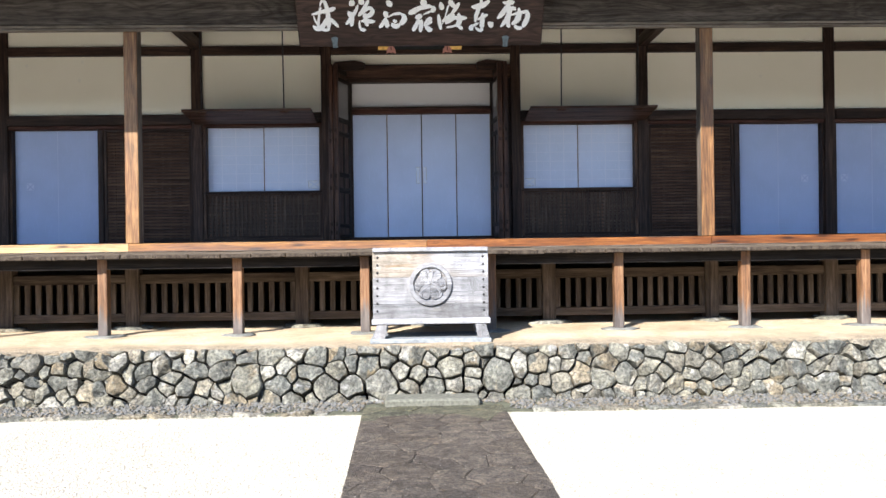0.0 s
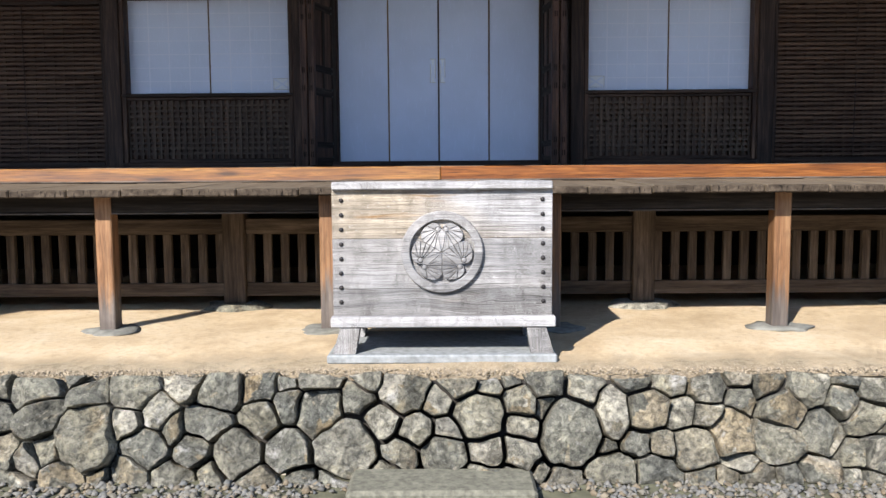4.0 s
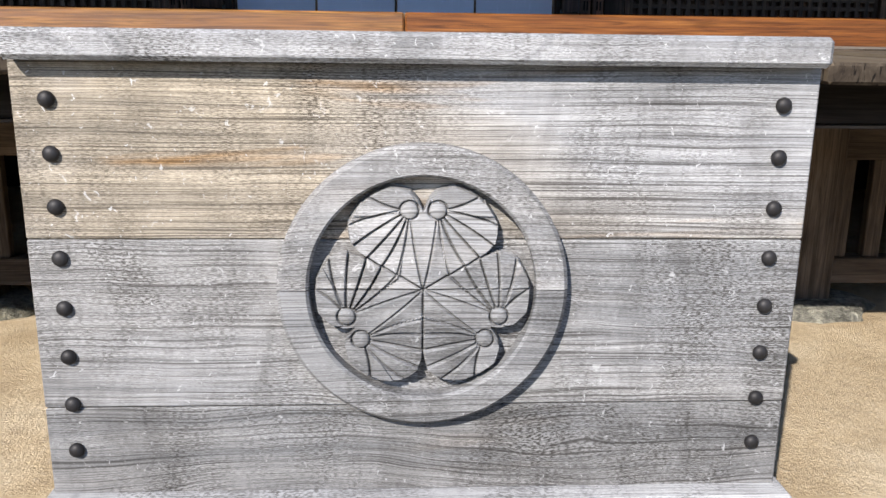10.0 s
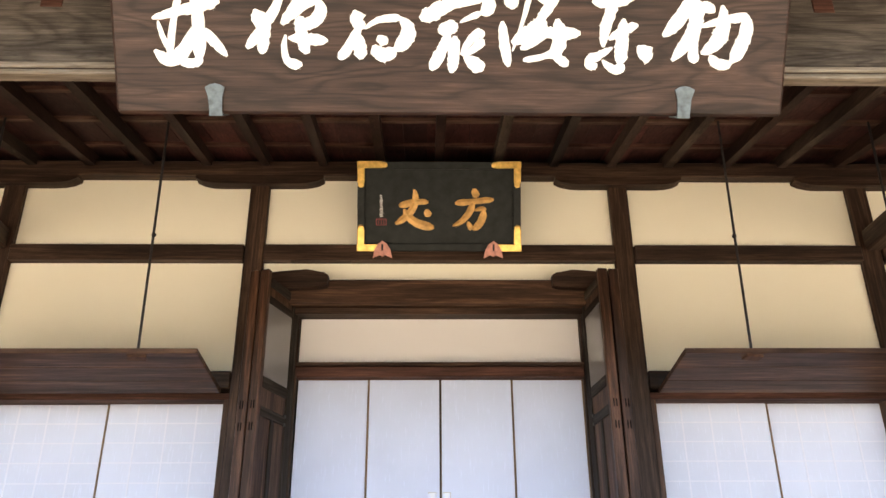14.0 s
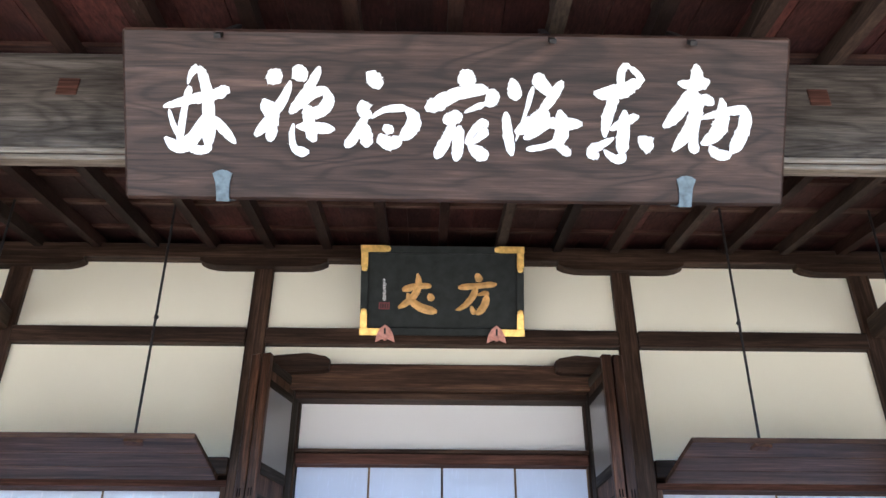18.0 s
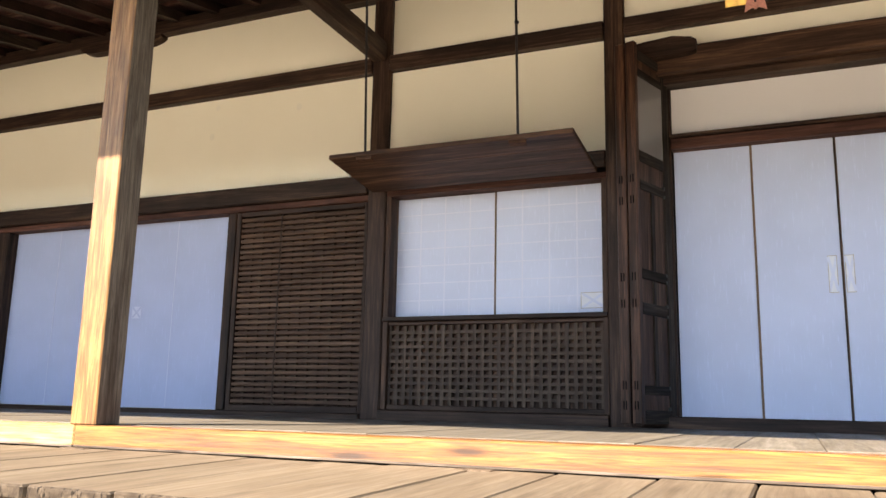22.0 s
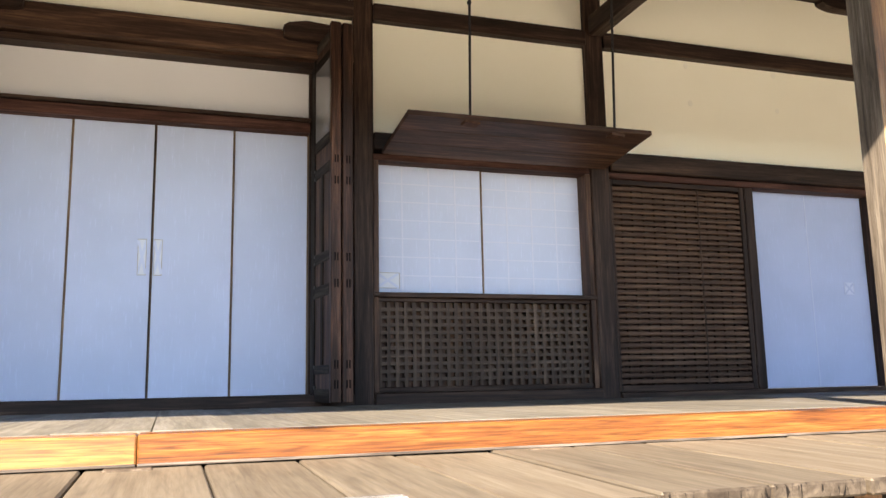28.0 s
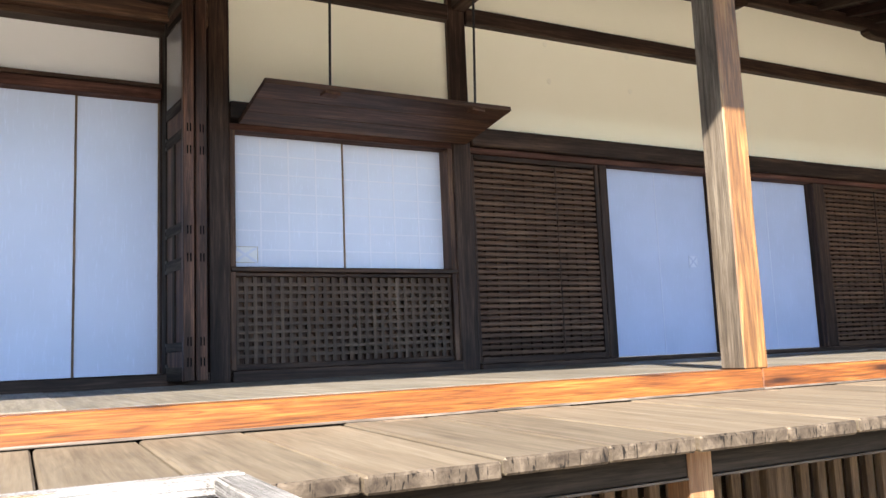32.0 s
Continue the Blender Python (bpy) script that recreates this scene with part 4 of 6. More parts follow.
stile = wood("pale_stile_timber", "z", (0.1, 0.06, 0.035), (0.2, 0.125, 0.075), (0.3, 0.2, 0.13))


def shoji(parent, x0, x1, z0, z1, y=PAPER_Y, cols=3, rows=6, name="shoji_panel", sheet=None):
    p = block(name, x0 + 0.001, x1 - 0.001, y, y + 0.018, z0, z1, sheet or paper, parent, bevel=0.0015)
    for i in range(1, cols + 1):
        x = x0 + (x1 - x0) * i / (cols + 1)
        block("paper_seam", x - 0.006, x + 0.006, y - 0.0015, y, z0 + 0.01, z1 - 0.01, bar_paper, p, bevel=0)
    for j in range(1, rows + 1):
        z = z0 + (z1 - z0) * j / (rows + 1)
        block("paper_seam", x0 + 0.01, x1 - 0.01, y - 0.0012, y, z - 0.005, z + 0.005, bar_paper, p, bevel=0)
    return p


def cross_pull(p, x0, x1, z0, z1, y, frame_mat, plate_mat=None):
    """A paper-covered finger pull with two crossed strips."""
    cx, cz, w, h = (x0 + x1) / 2, (z0 + z1) / 2, x1 - x0, z1 - z0
    plate = block("finger_pull", x0, x1, y - 0.004, y - 0.0018, z0, z1, plate_mat or pull_paper, p, bevel=0)
    t = 0.004
    for a in ((x0, x1, z0, z0 + t), (x0, x1, z1 - t, z1), (x0, x0 + t, z0 + t, z1 - t), (x1 - t, x1, z0 + t, z1 - t)):
        block("pull_frame", a[0], a[1], y - 0.007, y - 0.0042, a[2], a[3], frame_mat, plate, bevel=0)
    for s in (-1, 1):
        block("cross_strip", cx - math.hypot(w, h) / 2 + 0.01, cx + math.hypot(w, h) / 2 - 0.01, y - 0.0062 - 0.001 * s, y - 0.0052 - 0.001 * s, cz - 0.009, cz + 0.009, shade_blue_paper if plate_mat else paper, plate, bevel=0, turn=pose(0, 0, 0, 0, s * math.degrees(math.atan2(h, w)), 0))


pull_paper = simple("pull_paper", (0.68, 0.7, 0.75), 0.85, 0, 0.03, 20, 0.02)
pale_frame = simple("pale_frame", (0.4, 0.35, 0.29), 0.7)
door = empty("door_1", 0, PAPER_Y, 1.651, "closed four-leaf sliding paper door in the central bay", "sliding door", kind="structure")
for k in range(4):
    a = -1.08 + 0.54 * k
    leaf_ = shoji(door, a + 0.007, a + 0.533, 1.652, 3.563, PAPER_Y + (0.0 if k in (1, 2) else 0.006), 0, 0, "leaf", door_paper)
    block("stile", a + 0.533, a + 0.547 if k != 1 else a + 0.545, PAPER_Y - 0.004, PAPER_Y + 0.014, 1.652, 3.563, stile, leaf_, bevel=0.001)
for s in (-1, 1):
    x0, x1 = (-0.091, -0.033) if s < 0 else (0.014, 0.07)
    cross_pull(door, x0, x1, 2.485, 2.738, PAPER_Y, pale_frame)
block("meeting_gap", -0.009, 0.002, PAPER_Y - 0.006, PAPER_Y - 0.004, 1.652, 3.563, dark["z"], door, bevel=0)
block("threshold", -1.39, 1.39, WALL - 0.03, WALL + 0.3, FLOOR - 0.03, 1.65, dark["x"], door, bevel=0.006)
block("head_rail", -1.08, 1.08, WALL + 0.06, WALL + 0.2, 3.566, 3.642, red["x"], door, bevel=0.005)
block("head_trim", -1.08, 1.08, WALL + 0.03, WALL + 0.2, 3.643, 3.668, dark["x"], door, bevel=0.003)
shoji(door, -1.08, 1.08, 3.67, 4.05, PAPER_Y, 0, 0, "transom").data.materials[0] = white_paper
block("head_trim", -1.17, 1.17, WALL + 0.03, WALL + 0.2, 4.052, 4.1, dark["x"], door, bevel=0.004)
block("lintel", -1.39, 1.39, WALL - 0.05, WALL + 0.15, 4.102, 4.308, brown["x"], door, bevel=0.015)
for s in (-1, 1):
    x0, x1 = sorted((s * 1.081, s * 1.17))
    block("jamb", x0, x1, WALL + 0.105, WALL + 0.2, 1.651, 4.05, dark["z"], door, bevel=0.006)
    x0, x1 = sorted((s * 1.171, s * 1.39))
    block("side_board", x0, x1, WALL + 0.04, WALL + 0.1, 1.651, 4.1, dark["z"], door, bevel=0.003)
    bm = bmesh.new()
    prof = [(0.86, 4.235), (0.9, 4.22), (1.32, 4.2), (1.33, 4.33), (1.2, 4.345), (1.02, 4.36), (0.95, 4.345), (0.89, 4.335), (0.855, 4.31)]
    va = [bm.verts.new((s * u, WALL - 0.12, v)) for u, v in prof]
    vb = [bm.verts.new((s * u, WALL - 0.051, v)) for u, v in prof]
    for i in range(len(prof)):
        j = (i + 1) % len(prof)
        bm.faces.new((va[i], va[j], vb[j], vb[i]))
    bm.faces.new(va), bm.faces.new(vb)
    bmesh.ops.recalc_face_normals(bm, faces=bm.faces[:])
    ob = link("carved_socket", bm, dark["x"], door)
    ob.matrix_basis = door.matrix_basis.inverted()

# ---- folding panelled doors, opened against the wall end-on ----
glass = Mat("reflecting_pane", 0.08, 0, 0.6)
glass.done((0.22, 0.21, 0.2))


slot_dark = Mat("slot_shade", 1.0, 0, 0.0).done((0.004, 0.003, 0.003))
panel_wood = {a: wood("aged_panel_timber_" + a, a, (0.007, 0.0055, 0.0046), (0.026, 0.02, 0.0155), (0.08, 0.064, 0.05), rough=0.7, spec=0.15, lines=0.4) for a in "yz"}


def folding_door(s, swing):
    f = empty("folding_door", s * 1.2, 4.56, FLOOR, "tall dark panelled folding door, folded open beside the paper door", "folding door", "folding doors")
    y0, y1 = 4.085, 4.59
    ya, yb = y0 + 0.051, y1 - 0.096
    for n, (a, b) in enumerate(((1.09, 1.162), (1.174, 1.246))):
        x0, x1 = sorted((s * a, s * b))
        lf = block("leaf_stile", x0, x1, y0, ya - 0.001, 1.6, 4.25, fold_wood, f, bevel=0.006)
        block("leaf_stile", x0, x1, yb + 0.001, y1, 1.6, 4.2, panel_wood["z"], f, bevel=0.006)
        rails = ((1.6, 1.69), (1.79, 1.85), (2.32, 2.4), (2.56, 2.63), (3.18, 3.25), (3.38, 3.46), (4.0, 4.06), (4.13, 4.2))
        for z0, z1 in rails:
            block("leaf_rail", x0, x1, ya, yb, z0, z1, panel_wood["y"], f, bevel=0.005)
        i0, i1 = sorted((s * (a + 0.011), s * (b - 0.011)))
        for z0, z1 in ((1.69, 1.79), (1.85, 2.32), (2.4, 2.56), (2.63, 3.18), (3.25, 3.38), (4.06, 4.13)):
            block("leaf_panel", i0, i1, ya, yb, z0, z1, brown["z"], f, bevel=0)
        ym = (ya + yb) / 2
        for z0, z1 in ((1.85, 2.32), (2.4, 2.56), (2.63, 3.18)):
            block("leaf_mullion", x0, x1, ym - 0.024, ym + 0.024, z0, z1, panel_wood["z"], f, bevel=0.004)
        p0, p1 = sorted((s * (a + 0.006), s * (b - 0.006)))
        block("pane", p0, p1, ya, yb, 3.46, 4.0, glass.m, f, "dull reflecting pane", bevel=0)
        for z in (2.33, 2.4, 2.57, 2.62, 3.19, 3.25, 1.7, 1.84):
            block("rail_clasp", x0 - 0.0008, x1 + 0.0015, yb - 0.02, yb + 0.01, z - 0.012, z + 0.012, teal_dark, f, bevel=0.003)
        # black plates paint the shade inside open mortise slots
        for z in (3.1, 3.25, 2.57, 2.39, 1.72, 1.85):
            for d in (0.027, 0.047):
                block("slot_plate", s * (a + d) - 0.0045, s * (a + d) + 0.0045, y0 - 0.0015, y0, z - 0.028, z + 0.028, slot_dark, lf, bevel=0)
    hinge = Matrix.Translation((s * 1.09, 4.6, 0)) @ pose(0, 0, 0, 0, 0, swing) @ Matrix.Translation((-s * 1.09, -4.6, 0))
    f.matrix_basis = hinge @ f.matrix_basis


teal_dark = simple("dark_patinated_metal", (0.03, 0.032, 0.03), 0.6, 0.3, 0.4, 30)
folding_door(-1, -18.5), folding_door(1, 6.5)

# ---- windows: paper above, lattice below, shutter hooked up ----
for s in (-1, 1):
    w = empty("window_" + ("1" if s < 0 else "2"), s * 2.455, PAPER_Y, 2.38, "two-panel paper window above a dark wooden lattice", "window", kind="structure")
    lo, hi = (-3.33, -1.586) if s < 0 else (1.586, 3.325)
    mid = (lo + hi) / 2
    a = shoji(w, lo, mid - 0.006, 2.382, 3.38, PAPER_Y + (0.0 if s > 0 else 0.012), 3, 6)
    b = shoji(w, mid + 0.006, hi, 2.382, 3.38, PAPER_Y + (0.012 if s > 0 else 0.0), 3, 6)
    block("stile", mid - 0.006, mid + 0.006, PAPER_Y - 0.006, PAPER_Y + 0.02, 2.382, 3.38, stile, w, bevel=0.001)
    if s < 0:
        cross_pull(w, hi - 0.19, hi - 0.004, 2.425, 2.545, PAPER_Y, pale_frame)
    else:
        cross_pull(w, lo + 0.004, lo + 0.19, 2.425, 2.545, PAPER_Y, pale_frame)
    lat = empty("lattice_screen", s * 2.455, WALL + 0.1, 1.651, "dark wooden lattice screen under a paper window", "lattice", "lattice screens")
    block("backing", lo, hi, WALL + 0.1, WALL + 0.12, 1.652, 2.344, brown["z"], lat, bevel=0)
    for z0, z1 in ((1.652, 1.69), (2.315, 2.344)):
        block("lattice_frame", lo, hi, WALL + 0.04, WALL + 0.09, z0, z1, dark["x"], lat)
    n = 26
    for k in range(n + 1):
        x = lo + 0.012 + (hi - lo - 0.024) * k / n
        block("upright", x - 0.0148, x + 0.0148, WALL + 0.06, WALL + 0.085, 1.69, 2.315, lattice_wood["z"], lat, bevel=0.002)
    for k in range(1, 11):
        z = 1.69 + 0.625 * k / 11
        block("crossbar", lo + 0.001, hi - 0.001, WALL + 0.0606, WALL + 0.0844, z - 0.014, z + 0.014, lattice_wood["x"], lat, bevel=0.002)
    sh = empty("hanging_shutter", s * 2.56, 4.1, 3.4, "top-hung brown board shutter held open by iron rods", "shutter", "hanging shutters")
    lo, hi = sorted((s * 1.6, s * 3.475))
    ang = math.degrees(math.atan2(0.08, 0.72))
    for k in range(3):
        f0, f1 = k / 3, (k + 1) / 3
        ya, yb = 4.47 - 0.72 * f1, 4.47 - 0.72 * f0
        zc = 3.43 + 0.08 * (f0 + f1) / 2
        block("board", lo, hi, ya + 0.001, yb - 0.001, zc - 0.018, zc + 0.018, brown["x"], sh, bevel=0.004, turn=pose(0, 0, 0, -ang, 0, 0))
    for x in (2.06 if s > 0 else 2.0, 3.19):
        rod("rod", (s * x, 3.8, 3.5), (s * x, 3.7, 5.27), 0.0095, iron, sh)
        block("hook_plate", s * x - 0.06, s * x + 0.06, 3.76, 3.83, 3.466, 3.486, rust, sh, bevel=0.002, turn=pose(0, 0, 0, -ang, 0, 12))
        bm = bmesh.new()
        bmesh.ops.create_uvsphere(bm, u_segments=10, v_segments=8, radius=0.017)
        ob = link("eye", bm, iron, sh, smooth=True)
        ob.matrix_basis = sh.matrix_basis.inverted() @ Matrix.Translation((s * x, 3.76, 4.35))

# ---- outer bays: slatted doors and tall paper doors ----
n_door = 2
slat_back = wood("slat_back_timber", "z", (0.02, 0.013, 0.0095), (0.055, 0.037, 0.027), (0.11, 0.08, 0.06), rough=0.7, spec=0.2)
for s in (-1, 1):
    for a, b, pull in ((4.99, 6.29, 6.065), (6.53, 7.768, 6.7)):
        lo, hi = sorted((s * a, s * b))
        d = empty("door_%d" % n_door, (lo + hi) / 2, PAPER_Y, 1.612, "tall closed sliding paper door", "sliding door", kind="structure")
        n_door += 1
        mid = (lo + hi) / 2
        p = shoji(d, lo, hi, 1.613, 3.36, PAPER_Y, 0, 0, "leaf", shade_blue_paper)
        block("paper_seam", mid - 0.004, mid + 0.004, PAPER_Y - 0.002, PAPER_Y, 1.62, 3.35, pale_seam, p, bevel=0)
        cross_pull(d, s * pull - 0.055, s * pull + 0.055, 2.443, 2.553, PAPER_Y, pale_seam, pale_seam)
    for x0, x1 in ((4.9, 4.988), (7.77, 7.9), (6.295, 6.326), (6.494, 6.528)):
        lo, hi = sorted((s * x0, s * x1))
        block("jamb", lo, hi, WALL + 0.04, WALL + 0.2, 1.612, 3.361, dark["z"], front, bevel=0.006)
    for a, b in ((3.545, 4.895), (7.905, 9.295)):
        lo, hi = sorted((s * a, s * b))
        d = empty("slatted_door", (lo + hi) / 2, WALL + 0.1, 1.612, "dark wooden door of close horizontal slats", "slatted door", "slatted doors")
        for x0, x1 in ((lo, lo + 0.045), (hi - 0.045, hi)):
            block("stile", x0, x1, WALL + 0.05, WALL + 0.1, 1.612, 3.361, dark["z"], d)
        block("rail", lo + 0.046, hi - 0.046, WALL + 0.05, WALL + 0.1, 1.612, 1.665, dark["x"], d)
        block("rail", lo + 0.046, hi - 0.046, WALL + 0.05, WALL + 0.1, 3.32, 3.361, dark["x"], d)
        block("backing", lo + 0.046, hi - 0.046, WALL + 0.11, WALL + 0.12, 1.612, 3.361, dark["z"], d, bevel=0)
        for k in range(34):
            z = 1.694 + k * 0.0483
            block("slat", lo + 0.047, hi - 0.047, WALL + 0.06, WALL + 0.08, z - 0.0165, z + 0.0165, slat_wood, d, bevel=0.003)
        for k in range(1, 12):
            x = lo + 0.047 + (hi - lo - 0.094) * k / 12
            block("batten", x - 0.013, x + 0.013, WALL + 0.083, WALL + 0.105, 1.666, 3.319, slat_back, d, bevel=0.002)
        block("front_batten", (lo + hi) / 2 + s * 0.2 - 0.006, (lo + hi) / 2 + s * 0.2 + 0.006, WALL + 0.054, WALL + 0.0598, 1.666, 3.319, dark["z"], d, bevel=0.001)

# ---- ends of the front ----
panel(9.48, 11.35, 3.6, 4.48, plaster("grey_plaster", (0.43, 0.42, 0.42), (0.37, 0.365, 0.365)))
board = empty("plank_door", 10.4, WALL + 0.1, 1.612, "pair of stained dark plank doors at the end bay", "plank door")
for a, b in ((9.55, 10.33), (10.42, 11.2)):
    block("leaf", a, b, WALL + 0.08, WALL + 0.12, 1.613, 3.36, brown["z"], board, bevel=0.004)
block("post", 10.331, 10.419, WALL + 0.04, WALL + 0.14, 1.612, 3.361, dark["z"], board)
block("post", 9.481, 9.549, WALL + 0.04, WALL + 0.14, 1.612, 3.361, dark["z"], board)
block("post", 11.201, 11.3, WALL - 0.02, WALL + 0.14, 1.612, 3.361, dark["z"], board)

block("corner_column", 11.3, 11.48, WALL - 0.05, WALL + 0.13, 1.55, 5.36, dark["z"], front, bevel=0.01)
wing = empty("wall_wing", 11.4, 2.2, FLOOR, "cream plastered wing wall with dark rails and an open lower bay", "wall", kind="structure")
for z0, z1 in ((3.66, 4.55),):
    block("plaster_panel", 11.42, 11.5, -0.3, 4.449, z0, z1, cream, wing, bevel=0)
bm = bmesh.new()
gable = [[bm.verts.new((x, y, z)) for y, z in ((0.2, 4.79), (4.449, 4.79), (4.449, 5.6), (0.2, 4.83))] for x in (11.42, 11.5)]
for i in range(4):
    j = (i + 1) % 4
    bm.faces.new((gable[0][i], gable[0][j], gable[1][j], gable[1][i]))
bm.faces.new(gable[0]), bm.faces.new(gable[1])
bmesh.ops.recalc_face_normals(bm, faces=bm.faces[:])
link("plaster_panel", bm, cream, wing).matrix_basis = wing.matrix_basis.inverted()
block("rail", 11.37, 11.52, -0.3, 4.449, 4.551, 4.789, dark["y"], wing, bevel=0.008)
block("rail", 11.37, 11.52, -0.3, 4.449, 3.41, 3.659, dark["y"], wing, bevel=0.008)
block("rail", 11.37, 11.52, -0.3, 4.449, 3.2, 3.409, dark["y"], wing, bevel=0.008)
block("plaster_panel", 11.44, 11.5, 3.86, 4.449, 1.56, 3.199, white_plaster, wing, bevel=0)
block("post", 11.38, 11.53, 3.72, 3.859, 1.56, 3.199, dark["z"], wing)
block("boarding", 11.9, 11.95, -0.3, 4.7, 0.5, 3.6, dark["z"], wing, bevel=0)
block("boarding", 11.521, 11.899, -0.3, 4.7, 3.3, 3.4, dark["y"], wing, bevel=0)

dim_glass = Mat("dim_pane", 0.06, 0, 0.6)
dim_glass.done((0.035, 0.034, 0.032))
west = empty("wall_west", -10.4, WALL + 0.1, FLOOR, "dark end bay with a gap that looks out on the garden", "wall", kind="structure")
block("dull_pane", -11.35, -9.48, WALL + 0.08, WALL + 0.1, 3.6, 4.48, dim_glass.m, west, bevel=0)
block("boarding", -11.35, -10.3, WALL + 0.08, WALL + 0.12, 1.612, 3.36, dark["z"], west, bevel=0)
block("boarding", -12.5, -9.482, WALL + 0.5, WALL + 0.54, 2.25, 3.2, dark["x"], west, bevel=0)
block("boarding", -12.5, -9.482, WALL + 0.5, WALL + 0.54, 3.26, 4.6, dark["x"], west, bevel=0)
block("boarding", -10.4, -10.16, WALL + 0.62, WALL + 0.66, 1.6, 2.25, dark["z"], west, bevel=0)
block("pale_lintel", -10.6, -9.482, WALL + 0.42, WALL + 0.5, 3.19, 3.25, grey["x"], west, bevel=0.004)
block("inner_rail", -10.6, -9.482, WALL + 0.55, WALL + 0.6, 1.86, 1.92, dark["x"], west, bevel=0.004)
block("inner_post", -10.12, -10.02, WALL + 0.45, WALL + 0.55, 1.6, 3.2, dark["z"], west, bevel=0.006)
block("pane_rail", -11.35, -9.48, WALL + 0.02, WALL + 0.079, 3.98, 4.02, dark["x"], west, bevel=0.004)
block("post", -9.6, -9.482, WALL + 0.04, WALL + 0.14, 1.612, 3.36, dark["z"], west)
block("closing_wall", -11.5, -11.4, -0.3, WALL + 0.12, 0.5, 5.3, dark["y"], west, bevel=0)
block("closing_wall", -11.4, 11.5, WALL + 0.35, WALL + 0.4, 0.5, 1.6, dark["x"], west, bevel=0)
hall = empty("wall_back", 0, 9, 1.6, "plain closing walls and roof of the hall", "wall", kind="structure")
block("back", -9.45, 11.5, 5.6, 5.65, 1.6, 5.7, dark["x"], hall, bevel=0)
block("inner_end", -9.47, -9.42, 4.78, 5.6, 1.6, 5.7, dark["x"], hall, bevel=0)
block("roof_cover", -12, 12, 4.9, 6.0, 5.72, 5.8, dark["x"], hall, bevel=0)


def shrub(x, y, r, h, seed, n=900):
    """A garden shrub: a short stem and many small leaf blades."""
    r_ = random.Random(seed)
    sh = empty("shrub", x, y, 0, "sunlit green garden shrub beyond the hall", "shrub", "garden shrubs")
    rod("stem", (x, y, 0), (x + 0.1, y, h * 0.6), 0.05, dark["z"], sh)
    vs, fs = [], []
    for _ in range(n):
        a, b, q = r_.uniform(0, 6.283), math.acos(r_.uniform(-1, 1)), r_.uniform(0.45, 1.0) ** 0.5
        k = 1 + 0.35 * noise.noise((math.cos(a) * 2 + seed, math.sin(a) * 2, math.cos(b) * 2))
        c = Vector((r * q * k * math.sin(b) * math.cos(a), r * q * k * math.sin(b) * math.sin(a), h * 0.58 + h * 0.42 * q * k * math.cos(b)))
        d = Vector((r_.gauss(0, 1), r_.gauss(0, 1), r_.gauss(0, 1))).normalized() * r_.uniform(0.05, 0.09)
        e = d.cross(Vector((r_.gauss(0, 1), r_.gauss(0, 1), r_.gauss(0, 1)))).normalized() * 0.025
        i = len(vs)
        vs += [c - d, c + e, c + d, c - e]
        fs.append((i, i + 1, i + 2, i + 3))
    me = bpy.data.meshes.new("foliage")
    me.from_pydata(vs, [], fs)
    me.materials.append(leafy)
    ob = new("foliage", me)
    ob.parent = sh
    ob["kind"] = "stuff"


leafy = simple("leaf_green", (0.085, 0.095, 0.017), 0.5, 0, 0.6, 3)
for i, (x, y, r, h) in enumerate(((-15.2, 8.0, 1.1, 2.1), (-17.5, 9.6, 1.6, 3.2), (-13.6, 8.9, 0.9, 2.4), (-20, 11, 2.2, 4.2), (-16, 12, 2.0, 4.6))):
    shrub(x, y, r, h, i)
tagged(block("far_hedge", -40, -8, 16, 17, 0, 6, leafy, bevel=0.2), "dense dark hedge behind the garden", "hedge", kind="structure")


# ---- signboards ----

# Brush strokes of the characters, in millimetres about each character's middle: start, bend, end, then three widths.
# 林
INK_GROVE = [(-144, 28, -27, 60, 98, 86, 24, 37, 49), (-32, 113, -57, 17, -82, -128, 34, 24, 34), (-40, 125, -22, 174, 3, 191, 10, 24, 44), (10, 196, 43, 66, 43, -139, 39, 44, 59), (-122, 16, -102, -56, -72, -104, 15, 20, 24), (-140, -105, -52, -133, 28, -6, 34, 54, 34), (-40, -145, 10, -156, 53, -139, 29, 34, 34), (60, -18, 110, -66, 160, -125, 34, 39, 20), (78, 71, 110, 96, 136, 91, 39, 44, 20)]
# 禅
INK_MEDITATION = [(-110, 150, -90, 126, -68, 103, 44, 69, 34), (-136, 29, -110, -14, -86, -1, 34, 64, 34), (-23, 108, -73, -1, -173, -123, 24, 39, 44), (-98, -13, -103, -86, -113, -146, 54, 44, 39), (-10, 161, 14, 145, 40, 114, 34, 59, 39), (102, 170, 52, 73, -23, -25, 29, 39, 39), (-10, -17, 77, 56, 140, 67, 34, 39, 34), (140, 62, 127, 2, 64, -35, 44, 49, 44), (57, 1, 57, -60, 77, -144, 49, 49, 49), (2, -84, 77, -88, 164, -94, 20, 44, 34), (-10, -73, -10, -169, 52, -192, 20, 29, 44)]
# 初
INK_FIRST = [(-52, 200, -20, 170, -2, 136, 34, 59, 34), (-77, 80, -57, 39, -37, 32, 34, 64, 39), (-57, 20, -102, -65, -144, -114, 34, 39, 39), (-62, -17, -57, -65, -52, -113, 34, 49, 44), (-32, 8, 30, 45, 118, 51, 15, 24, 34), (118, 51, 148, -14, 93, -75, 34, 59, 49), (93, -75, 43, -100, 6, -64, 44, 54, 49), (18, -40, 38, -39, 58, -51, 29, 39, 29)]
